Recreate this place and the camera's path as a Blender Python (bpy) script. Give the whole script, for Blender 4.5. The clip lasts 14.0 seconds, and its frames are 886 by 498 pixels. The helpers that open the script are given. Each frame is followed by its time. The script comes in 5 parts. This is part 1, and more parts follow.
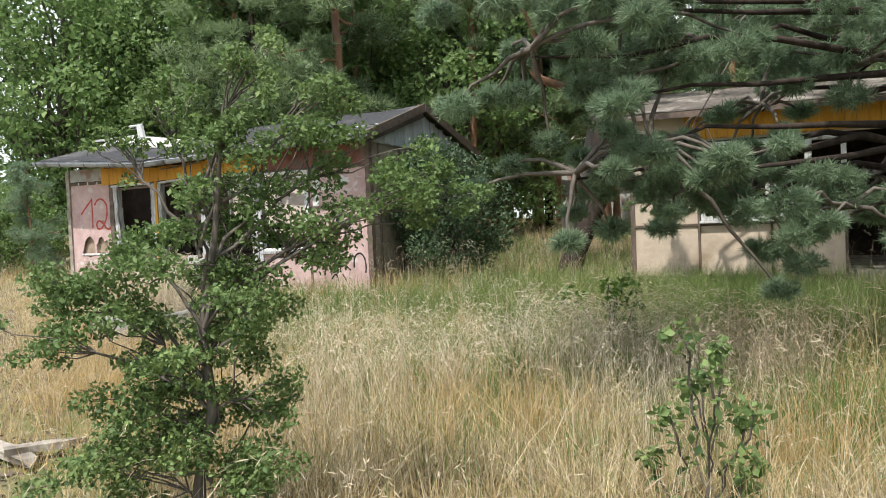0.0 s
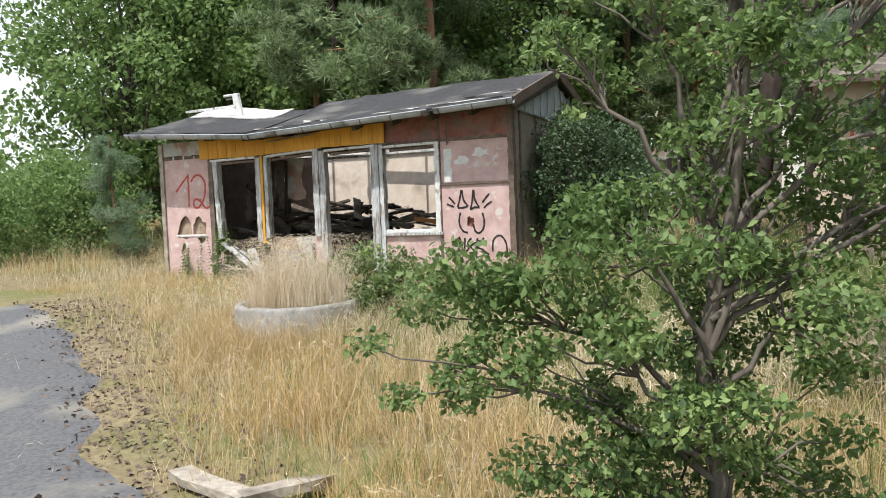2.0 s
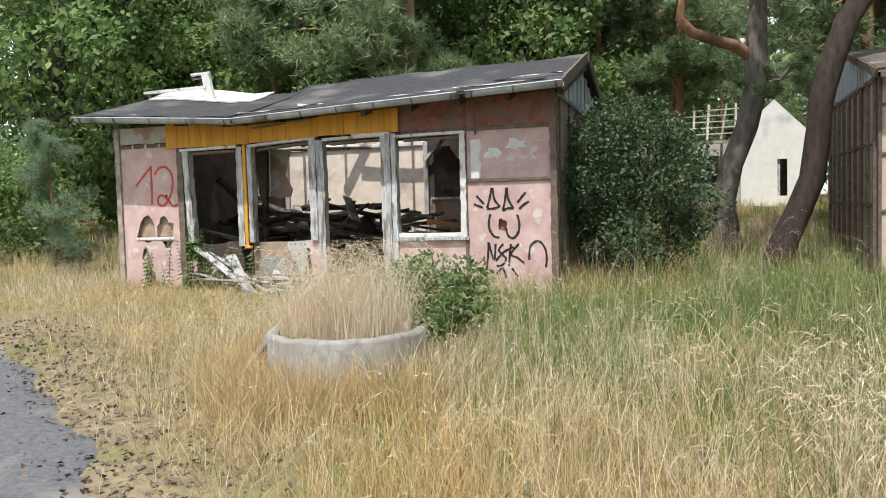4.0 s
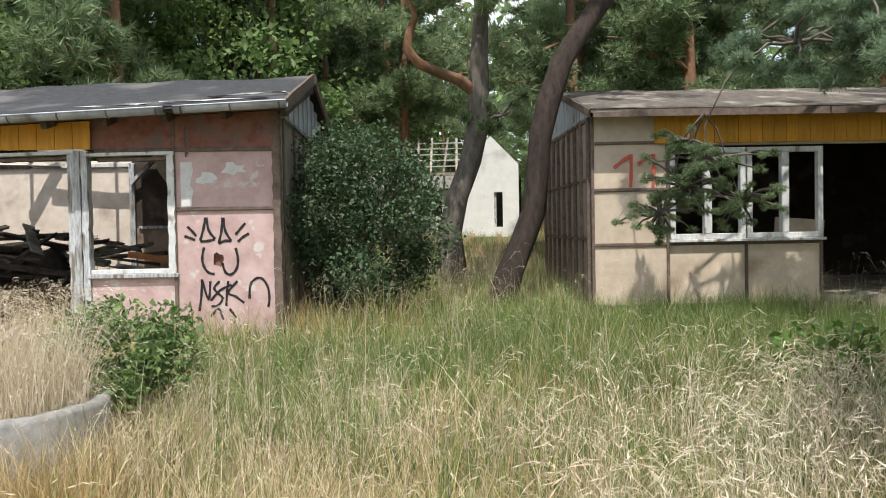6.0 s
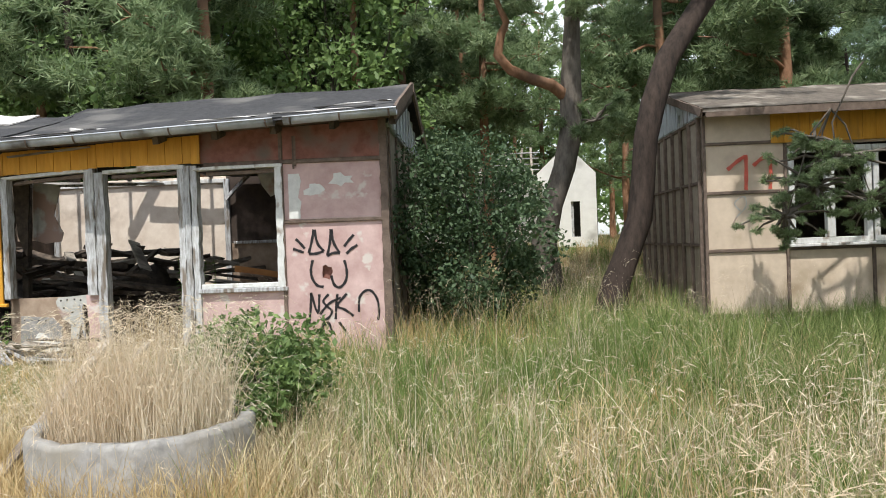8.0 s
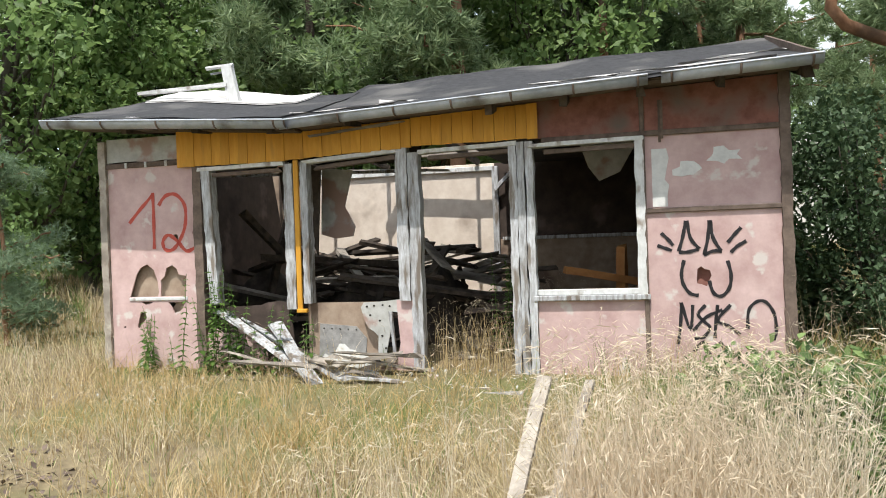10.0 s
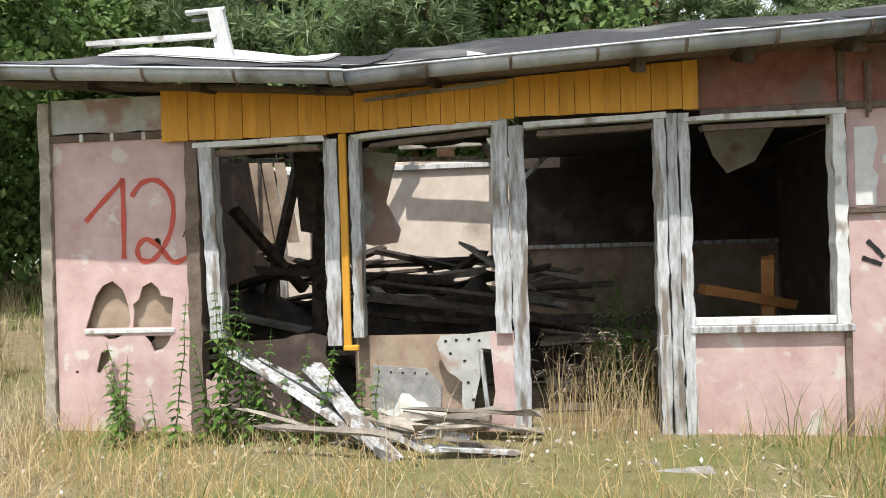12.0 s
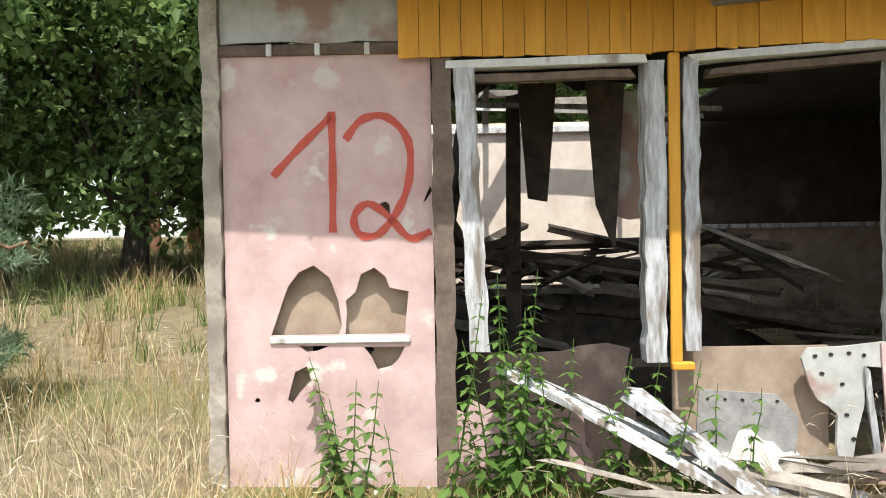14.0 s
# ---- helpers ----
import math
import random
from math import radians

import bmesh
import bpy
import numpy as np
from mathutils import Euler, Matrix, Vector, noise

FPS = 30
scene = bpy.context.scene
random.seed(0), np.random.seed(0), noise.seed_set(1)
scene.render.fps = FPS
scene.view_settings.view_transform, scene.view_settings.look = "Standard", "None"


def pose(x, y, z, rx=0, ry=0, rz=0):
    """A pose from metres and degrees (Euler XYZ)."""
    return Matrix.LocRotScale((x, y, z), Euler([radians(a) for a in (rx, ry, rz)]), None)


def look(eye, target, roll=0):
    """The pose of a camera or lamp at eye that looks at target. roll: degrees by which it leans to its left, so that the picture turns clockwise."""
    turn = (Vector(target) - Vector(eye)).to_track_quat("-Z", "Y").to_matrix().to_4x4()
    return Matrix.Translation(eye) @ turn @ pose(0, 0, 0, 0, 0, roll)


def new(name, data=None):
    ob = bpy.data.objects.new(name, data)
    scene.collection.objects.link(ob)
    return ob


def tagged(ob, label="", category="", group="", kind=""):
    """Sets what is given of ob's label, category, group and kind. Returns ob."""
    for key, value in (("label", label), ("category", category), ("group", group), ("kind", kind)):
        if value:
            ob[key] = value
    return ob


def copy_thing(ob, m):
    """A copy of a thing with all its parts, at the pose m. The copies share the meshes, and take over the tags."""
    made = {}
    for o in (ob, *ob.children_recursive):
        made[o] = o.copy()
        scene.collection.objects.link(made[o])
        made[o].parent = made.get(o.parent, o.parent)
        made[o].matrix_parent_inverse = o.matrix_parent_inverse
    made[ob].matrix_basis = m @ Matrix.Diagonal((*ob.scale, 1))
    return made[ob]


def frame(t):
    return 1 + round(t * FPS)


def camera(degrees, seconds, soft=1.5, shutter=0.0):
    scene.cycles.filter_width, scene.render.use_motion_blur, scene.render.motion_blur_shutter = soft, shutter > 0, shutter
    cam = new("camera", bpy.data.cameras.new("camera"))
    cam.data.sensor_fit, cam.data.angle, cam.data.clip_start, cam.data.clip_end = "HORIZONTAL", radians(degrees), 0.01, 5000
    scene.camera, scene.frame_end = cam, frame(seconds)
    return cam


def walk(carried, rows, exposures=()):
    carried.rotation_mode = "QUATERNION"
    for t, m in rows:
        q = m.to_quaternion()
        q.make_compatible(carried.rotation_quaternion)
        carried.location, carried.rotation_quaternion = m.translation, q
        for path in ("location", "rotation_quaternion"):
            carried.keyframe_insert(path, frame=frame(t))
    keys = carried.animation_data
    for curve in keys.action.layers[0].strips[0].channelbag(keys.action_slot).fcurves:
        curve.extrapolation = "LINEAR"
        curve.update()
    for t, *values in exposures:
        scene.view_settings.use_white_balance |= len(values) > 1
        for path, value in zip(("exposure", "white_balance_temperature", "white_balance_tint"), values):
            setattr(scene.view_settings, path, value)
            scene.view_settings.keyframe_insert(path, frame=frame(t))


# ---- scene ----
cam = camera(58.5, 14.0, 1.0)
METRES, EYE, TILT, LEAN, TURN = 14.0, 1.5, -1.2, 0.0, 0.0
ROWS = [
    (0.0, 0.0, 0.0, 0.0, -0.03, -0.79, 2.37),
    (0.5, -0.0333, 0.0209, -0.0001, 1.06, -1.14, 2.18),
    (1.0, -0.0653, 0.0477, 0.0004, 1.52, -1.65, 2.05),
    (1.5, -0.0995, 0.0726, 0.0011, 1.58, -1.78, 2.14),
    (2.0, -0.1286, 0.1003, 0.0014, 1.68, -1.88, 2.15),
    (4.5, -0.2357, 0.2482, 0.0074, -9.95, -2.05, 1.32),
    (5.0, -0.2361, 0.2665, 0.0081, -22.12, -2.12, 1.25),
    (5.5, -0.2241, 0.276, 0.0092, -23.25, -1.8, 1.51),
    (6.0, -0.2117, 0.2816, 0.0114, -23.75, -0.57, 1.55),
    (6.5, -0.2118, 0.2823, 0.0119, -24.12, 0.01, 1.72),
    (7.0, -0.2112, 0.2851, 0.0121, -24.06, 0.54, 2.01),
    (7.5, -0.2164, 0.2935, 0.0113, -23.86, 0.7, 2.15),
    (8.0, -0.2385, 0.3149, 0.01, -19.16, 0.52, 2.56),
    (8.5, -0.2614, 0.3488, 0.0093, -11.82, 0.01, 3.83),
    (9.0, -0.2891, 0.3899, 0.0114, -5.16, 0.33, 2.07),
    (11.5, -0.3922, 0.6001, 0.0222, -13.73, 1.46, 2.2),
    (12.0, -0.4156, 0.6395, 0.0232, -15.36, 1.28, 2.01),
    (12.5, -0.4427, 0.6805, 0.0231, -18.3, 0.15, 1.53),
    (13.0, -0.4661, 0.7205, 0.0249, -20.0, 0.19, 1.38),
    (13.5, -0.4935, 0.7595, 0.0253, -20.73, -0.2, 1.38),
    (14.0, -0.5202, 0.7967, 0.0268, -20.64, -0.14, 1.4),
]
walk(cam, [(t, pose(0, 0, EYE, TILT, LEAN, TURN) @ pose(METRES * x, METRES * y, METRES * z, 90 + pitch, roll, yaw)) for t, x, y, z, yaw, pitch, roll in ROWS],
     [(0.0, 0.42), (2.2, 0.40), (9.0, 0.36), (11.5, 0.48), (13.0, 0.54), (14.0, 0.74)])

# ---- light ----
world = bpy.data.worlds.new("sky")
scene.world = world
world.use_nodes = True
wn = world.node_tree
sky = wn.nodes.new("ShaderNodeTexSky")
sky.sky_type, sky.sun_disc = "NISHITA", False
SUN_AZ, SUN_EL = 203.0, 63.5
sky.sun_elevation, sky.sun_rotation = radians(SUN_EL), radians(SUN_AZ)
bg = wn.nodes["Background"]
bg.inputs["Strength"].default_value = 0.15
# bright broken cloud over the blue
wtc = wn.nodes.new("ShaderNodeTexCoord")
wno = wn.nodes.new("ShaderNodeTexNoise")
wno.inputs["Scale"].default_value, wno.inputs["Detail"].default_value = 2.2, 6
wn.links.new(wtc.outputs["Generated"], wno.inputs["Vector"])
wra = wn.nodes.new("ShaderNodeValToRGB")
wra.color_ramp.elements[0].position, wra.color_ramp.elements[1].position = 0.34, 0.56
wn.links.new(wno.outputs["Fac"], wra.inputs[0])
wmx = wn.nodes.new("ShaderNodeMix")
wmx.data_type = "RGBA"
wn.links.new(wra.outputs[0], wmx.inputs[0])
wn.links.new(sky.outputs[0], wmx.inputs[6])
wmx.inputs[7].default_value = (6.6, 7.0, 7.5, 1)
wn.links.new(wmx.outputs[2], bg.inputs[0])
sun = new("sun", bpy.data.lights.new("sun", "SUN"))
sun.data.energy, sun.data.angle, sun.data.color = 3.9, radians(0.6), (1.0, 0.965, 0.915)
sun_dir = Vector((math.sin(radians(SUN_AZ)) * math.cos(radians(SUN_EL)), math.cos(radians(SUN_AZ)) * math.cos(radians(SUN_EL)), math.sin(radians(SUN_EL))))
sun.matrix_world = look(sun_dir * 30, (0, 0, 0))

rng = np.random.default_rng(7)


# ---- materials ----
def surf(name, c1, c2, scale=12.0, rough=0.85, bump=0.25, c3=None, scale3=1.5, cut=(0.5, 0.6), stretch=(1, 1, 1), vary=0.0, island=False, metal=0.0):
    """Fine grain between two colours, worn patches of a third, relief, and a tint that varies piece by piece."""
    m = bpy.data.materials.new(name)
    m.use_nodes = True
    nt = m.node_tree
    b = nt.nodes["Principled BSDF"]
    b.inputs["Roughness"].default_value = rough
    b.inputs["Metallic"].default_value = metal
    b.inputs["Specular IOR Level"].default_value = 0.3
    tc = nt.nodes.new("ShaderNodeTexCoord")
    mp = nt.nodes.new("ShaderNodeMapping")
    mp.inputs["Scale"].default_value = stretch
    nt.links.new(tc.outputs["Object"], mp.inputs[0])
    n1 = nt.nodes.new("ShaderNodeTexNoise")
    n1.inputs["Scale"].default_value, n1.inputs["Detail"].default_value = scale, 6
    n1.inputs["Roughness"].default_value = 0.65
    nt.links.new(mp.outputs[0], n1.inputs["Vector"])
    r1 = nt.nodes.new("ShaderNodeValToRGB")
    r1.color_ramp.elements[0].position, r1.color_ramp.elements[1].position = 0.32, 0.68
    r1.color_ramp.elements[0].color, r1.color_ramp.elements[1].color = (*c1, 1), (*c2, 1)
    nt.links.new(n1.outputs["Fac"], r1.inputs[0])
    out = r1.outputs[0]
    if c3:
        n3 = nt.nodes.new("ShaderNodeTexNoise")
        n3.inputs["Scale"].default_value, n3.inputs["Detail"].default_value = scale3, 5
        nt.links.new(mp.outputs[0], n3.inputs["Vector"])
        r3 = nt.nodes.new("ShaderNodeValToRGB")
        r3.color_ramp.elements[0].position, r3.color_ramp.elements[1].position = cut
        nt.links.new(n3.outputs["Fac"], r3.inputs[0])
        mx = nt.nodes.new("ShaderNodeMix")
        mx.data_type = "RGBA"
        nt.links.new(r3.outputs[0], mx.inputs[0])
        nt.links.new(out, mx.inputs[6])
        mx.inputs[7].default_value = (*c3, 1)
        out = mx.outputs[2]
    if vary:
        if island:
            rnd = nt.nodes.new("ShaderNodeNewGeometry").outputs["Random Per Island"]
        else:
            rnd = nt.nodes.new("ShaderNodeObjectInfo").outputs["Random"]
        mr = nt.nodes.new("ShaderNodeMapRange")
        mr.inputs["To Min"].default_value, mr.inputs["To Max"].default_value = 1 - vary, 1 + vary
        nt.links.new(rnd, mr.inputs[0])
        hs = nt.nodes.new("ShaderNodeHueSaturation")
        nt.links.new(mr.outputs[0], hs.inputs["Value"])
        nt.links.new(out, hs.inputs["Color"])
        out = hs.outputs[0]
    nt.links.new(out, b.inputs["Base Color"])
    if bump:
        bp = nt.nodes.new("ShaderNodeBump")
        bp.inputs["Strength"].default_value, bp.inputs["Distance"].default_value = bump, 0.01
        nt.links.new(n1.outputs["Fac"], bp.inputs["Height"])
        nt.links.new(bp.outputs[0], b.inputs["Normal"])
    return m


def leafy(name, c1, c2, c3, scale=0.8, thin=0.35, rough=0.55):
    """Leaves, needles and blades: tint by island and by drifts, some light passing through."""
    m = bpy.data.materials.new(name)
    m.use_nodes = True
    nt = m.node_tree
    b = nt.nodes["Principled BSDF"]
    b.inputs["Roughness"].default_value = rough
    b.inputs["Specular IOR Level"].default_value = 0.35
    rnd = nt.nodes.new("ShaderNodeNewGeometry").outputs["Random Per Island"]
    r1 = nt.nodes.new("ShaderNodeValToRGB")
    r1.color_ramp.elements[0].color, r1.color_ramp.elements[1].color = (*c1, 1), (*c2, 1)
    nt.links.new(rnd, r1.inputs[0])
    tc = nt.nodes.new("ShaderNodeTexCoord")
    n = nt.nodes.new("ShaderNodeTexNoise")
    n.inputs["Scale"].default_value, n.inputs["Detail"].default_value = scale, 3
    nt.links.new(tc.outputs["Object"], n.inputs["Vector"])
    r3 = nt.nodes.new("ShaderNodeValToRGB")
    r3.color_ramp.elements[0].position, r3.color_ramp.elements[1].position = 0.42, 0.62
    nt.links.new(n.outputs["Fac"], r3.inputs[0])
    mx = nt.nodes.new("ShaderNodeMix")
    mx.data_type = "RGBA"
    nt.links.new(r3.outputs[0], mx.inputs[0])
    nt.links.new(r1.outputs[0], mx.inputs[6])
    mx.inputs[7].default_value = (*c3, 1)
    nt.links.new(mx.outputs[2], b.inputs["Base Color"])
    tr = nt.nodes.new("ShaderNodeBsdfTranslucent")
    nt.links.new(mx.outputs[2], tr.inputs[0])
    ms = nt.nodes.new("ShaderNodeMixShader")
    ms.inputs[0].default_value = thin
    nt.links.new(b.outputs[0], ms.inputs[1])
    nt.links.new(tr.outputs[0], ms.inputs[2])
    nt.links.new(ms.outputs[0], nt.nodes["Material Output"].inputs[0])
    return m


M_SOIL = surf("dry_ground", (0.12, 0.092, 0.055), (0.28, 0.225, 0.13), 9, 0.95, 0.6, (0.13, 0.14, 0.045), 0.5, (0.48, 0.66))
M_ASPHALT = surf("worn_asphalt", (0.075, 0.077, 0.083), (0.15, 0.15, 0.155), 30, 0.9, 0.4, (0.26, 0.24, 0.2), 0.9, (0.52, 0.68))
M_PINK = surf("pink_paint", (0.43, 0.285, 0.265), (0.63, 0.465, 0.44), 3.2, 0.85, 0.35, (0.60, 0.54, 0.50), 4.5, (0.60, 0.65), vary=0.05)
M_PINKDARK = surf("weathered_red_board", (0.17, 0.07, 0.052), (0.33, 0.155, 0.12), 6, 0.9, 0.3, (0.16, 0.13, 0.11), 3, (0.5, 0.7))
M_PATCH = surf("bare_grey_plaster", (0.37, 0.37, 0.34), (0.53, 0.53, 0.5), 9, 0.9, 0.3, (0.36, 0.25, 0.21), 2.5, (0.55, 0.62))
M_GREYWOOD = surf("flaking_white_wood", (0.26, 0.25, 0.24), (0.62, 0.64, 0.66), 14, 0.85, 0.5, (0.20, 0.17, 0.14), 5, (0.52, 0.62), (3, 3, 0.5), 0.12)
M_WHITEWOOD = surf("white_paint_wood", (0.52, 0.52, 0.50), (0.72, 0.73, 0.72), 10, 0.7, 0.25, (0.30, 0.26, 0.22), 4, (0.58, 0.68), (2, 2, 1), 0.08)
M_YELLOW = surf("ochre_paint_boards", (0.56, 0.26, 0.025), (0.68, 0.35, 0.045), 6, 0.6, 0.15, (0.40, 0.19, 0.03), 3, (0.6, 0.75), (4, 4, 0.6), 0.10)
M_BATTEN = surf("brown_batten_wood", (0.10, 0.075, 0.06), (0.20, 0.15, 0.12), 12, 0.9, 0.4, vary=0.15)
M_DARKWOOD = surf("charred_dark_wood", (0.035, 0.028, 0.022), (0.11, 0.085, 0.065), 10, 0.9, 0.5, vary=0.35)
M_OLDWOOD = surf("grey_old_wood", (0.20, 0.17, 0.14), (0.42, 0.38, 0.32), 12, 0.9, 0.5, (0.13, 0.11, 0.09), 3, (0.5, 0.65), vary=0.25)
M_FELT = surf("roofing_felt", (0.028, 0.028, 0.03), (0.06, 0.06, 0.064), 14, 0.85, 0.5, (0.12, 0.115, 0.11), 1.3, (0.52, 0.68))
M_BROWNFELT = surf("mossy_brown_felt", (0.075, 0.064, 0.054), (0.17, 0.145, 0.12), 10, 0.9, 0.6, (0.30, 0.27, 0.23), 2.2, (0.56, 0.68))
M_SHEET = surf("pale_roof_sheet", (0.5, 0.48, 0.46), (0.72, 0.7, 0.68), 8, 0.8, 0.3, (0.3, 0.28, 0.26), 2, (0.55, 0.65))
M_GUTTER = surf("zinc_gutter", (0.34, 0.37, 0.41), (0.50, 0.53, 0.57), 8, 0.5, 0.1, (0.16, 0.15, 0.14), 3, (0.55, 0.7), metal=0.35)
M_CREAM = surf("cream_board", (0.53, 0.43, 0.33), (0.66, 0.55, 0.43), 5, 0.85, 0.2, (0.36, 0.28, 0.19), 1.5, (0.55, 0.75), vary=0.08)
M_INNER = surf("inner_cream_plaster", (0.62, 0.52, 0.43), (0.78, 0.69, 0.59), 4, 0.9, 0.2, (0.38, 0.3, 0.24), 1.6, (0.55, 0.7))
# inner walls in dark brown, the roofed rooms' shade put into the colour
M_BROWNIN = surf("shade_toned_inner_wall", (0.045, 0.034, 0.028), (0.095, 0.07, 0.057), 4, 0.9, 0.3, (0.16, 0.12, 0.10), 2, (0.6, 0.72))
M_SIDE = surf("grey_side_panels", (0.23, 0.195, 0.155), (0.36, 0.31, 0.25), 6, 0.9, 0.3, (0.28, 0.25, 0.2), 1.4, (0.55, 0.7), vary=0.1)
M_GABLE = surf("pale_grey_gable_boards", (0.33, 0.36, 0.38), (0.48, 0.51, 0.53), 9, 0.85, 0.3, (0.2, 0.19, 0.18), 3, (0.55, 0.7), (3, 3, 0.6), 0.1)
M_HARDBOARD = surf("brown_hardboard", (0.27, 0.195, 0.14), (0.42, 0.33, 0.25), 6, 0.9, 0.25, (0.17, 0.12, 0.09), 2.2, (0.5, 0.68))
M_DULLORANGE = surf("dull_orange_slat", (0.24, 0.10, 0.03), (0.33, 0.15, 0.05), 8, 0.8, 0.3)
M_FLAKE = surf("bare_pale_plaster", (0.56, 0.56, 0.54), (0.72, 0.72, 0.69), 12, 0.9, 0.3)
M_CONC = surf("planter_concrete", (0.21, 0.205, 0.195), (0.36, 0.35, 0.33), 14, 0.95, 0.5, (0.24, 0.22, 0.18), 3, (0.5, 0.7))
M_WHITEWALL = surf("white_render", (0.74, 0.73, 0.70), (0.84, 0.83, 0.80), 3, 0.9, 0.2, (0.45, 0.43, 0.4), 0.8, (0.58, 0.75))
M_RED = surf("red_spray_paint", (0.50, 0.075, 0.05), (0.58, 0.11, 0.075), 20, 0.7, 0.0)
M_RED.node_tree.nodes["Principled BSDF"].inputs["Alpha"].default_value = 0.85
M_BLACK = surf("black_spray_paint", (0.012, 0.011, 0.012), (0.03, 0.028, 0.03), 20, 0.6, 0.0)
# near-black for ceilings, indoor depths and nail holes: their shade as a colour
M_DARKVOID = surf("hollow_shade_black", (0.02, 0.018, 0.015), (0.045, 0.04, 0.035), 6, 0.95, 0.2)
M_PINEBARK = surf("dark_pine_bark", (0.022, 0.017, 0.014), (0.065, 0.046, 0.037), 14, 0.95, 1.0, stretch=(1, 1, 0.3))
M_REDBARK = surf("orange_pine_bark", (0.20, 0.10, 0.055), (0.36, 0.20, 0.12), 10, 0.9, 0.8, (0.12, 0.08, 0.06), 1.5, (0.5, 0.65), (1, 1, 0.4))
M_GREYBARK = surf("grey_tree_bark", (0.08, 0.068, 0.055), (0.19, 0.165, 0.14), 12, 0.95, 0.9, stretch=(1, 1, 0.3))
M_NEEDLE = leafy("pine_needles", (0.07, 0.13, 0.055), (0.42, 0.51, 0.28), (0.21, 0.29, 0.14), 0.9, 0.45)
M_BLUENEEDLE = leafy("blue_green_needles", (0.10, 0.17, 0.10), (0.36, 0.46, 0.29), (0.21, 0.30, 0.18), 0.9, 0.45)
M_LEAF = leafy("hawthorn_leaves", (0.05, 0.10, 0.035), (0.31, 0.42, 0.15), (0.13, 0.205, 0.065), 1.5, 0.4)
M_DARKLEAF = leafy("dark_shrub_leaves", (0.03, 0.065, 0.028), (0.15, 0.215, 0.11), (0.065, 0.11, 0.05), 1.5, 0.3)
M_TREELEAF = leafy("broadleaf_crown", (0.09, 0.165, 0.055), (0.33, 0.45, 0.17), (0.19, 0.29, 0.10), 0.5, 0.5)
M_NETTLE = leafy("nettle_leaves", (0.07, 0.14, 0.025), (0.16, 0.27, 0.06), (0.10, 0.18, 0.04), 2.0, 0.35)
M_STRAW = leafy("dry_grass", (0.22, 0.155, 0.065), (0.88, 0.76, 0.50), (0.56, 0.40, 0.185), 0.5, 0.3, 0.7)
M_GREENGRASS = leafy("green_grass", (0.06, 0.11, 0.025), (0.40, 0.46, 0.17), (0.15, 0.225, 0.06), 0.6, 0.35, 0.7)
M_SEED = leafy("pale_seed_heads", (0.52, 0.43, 0.29), (0.86, 0.79, 0.64), (0.64, 0.52, 0.37), 0.5, 0.3, 0.8)


# ---- mesh helpers ----
def link(name, me, mat, parent=None, label=""):
    ob = new(name, me)
    if mat and not me.materials:
        me.materials.append(mat)
    if parent:
        ob.parent = parent
    if label:
        ob["label"] = label
    return ob


def raw(name, V, F, mat, parent=None, label="", smooth=False):
    """A mesh from arrays: V (n, 3), F (m, k) with one k for all faces."""
    V, F = np.asarray(V, np.float32), np.asarray(F, np.int32)
    me = bpy.data.meshes.new(name)
    me.vertices.add(len(V))
    me.vertices.foreach_set("co", V.ravel())
    m, k = F.shape
    me.loops.add(m * k)
    me.loops.foreach_set("vertex_index", F.ravel())
    me.polygons.add(m)
    me.polygons.foreach_set("loop_start", np.arange(0, m * k, k, dtype=np.int32))
    me.polygons.foreach_set("loop_total", np.full(m, k, np.int32))
    me.update(calc_edges=True)
    if smooth:
        me.polygons.foreach_set("use_smooth", np.ones(m, bool))
    return link(name, me, mat, parent, label)


def part(name, bm, mat, parent=None, label=""):
    me = bpy.data.meshes.new(name)
    bm.to_mesh(me)
    bm.free()
    return link(name, me, mat, parent, label)


def thing(name, m, label, category, group="", kind=""):
    ob = new(name)
    ob.empty_display_size = 0.1
    ob.matrix_world = m
    return tagged(ob, label, category, group, kind)


def box(name, lo, hi, mat, parent=None, label="", bevel=0.006, turn=None, rag=0.0):
    """A board between two corners, its edges eased; turn: a matrix after it; rag: uneven ends."""
    bm = bmesh.new()
    bmesh.ops.create_cube(bm, size=1)
    lo, hi = Vector(lo), Vector(hi)
    for v in bm.verts:
        v.co = Vector([lo[i] + (v.co[i] + 0.5) * (hi[i] - lo[i]) for i in range(3)])
    if bevel:
        bmesh.ops.bevel(bm, geom=bm.edges[:], offset=min(bevel, 0.3 * min(abs(hi[i] - lo[i]) for i in range(3))), segments=1, affect="EDGES")
    if rag:
        for v in bm.verts:
            v.co += Vector([random.uniform(-rag, rag) for _ in range(3)])
    if turn:
        bm.transform(turn)
    return part(name, bm, mat, parent, label)


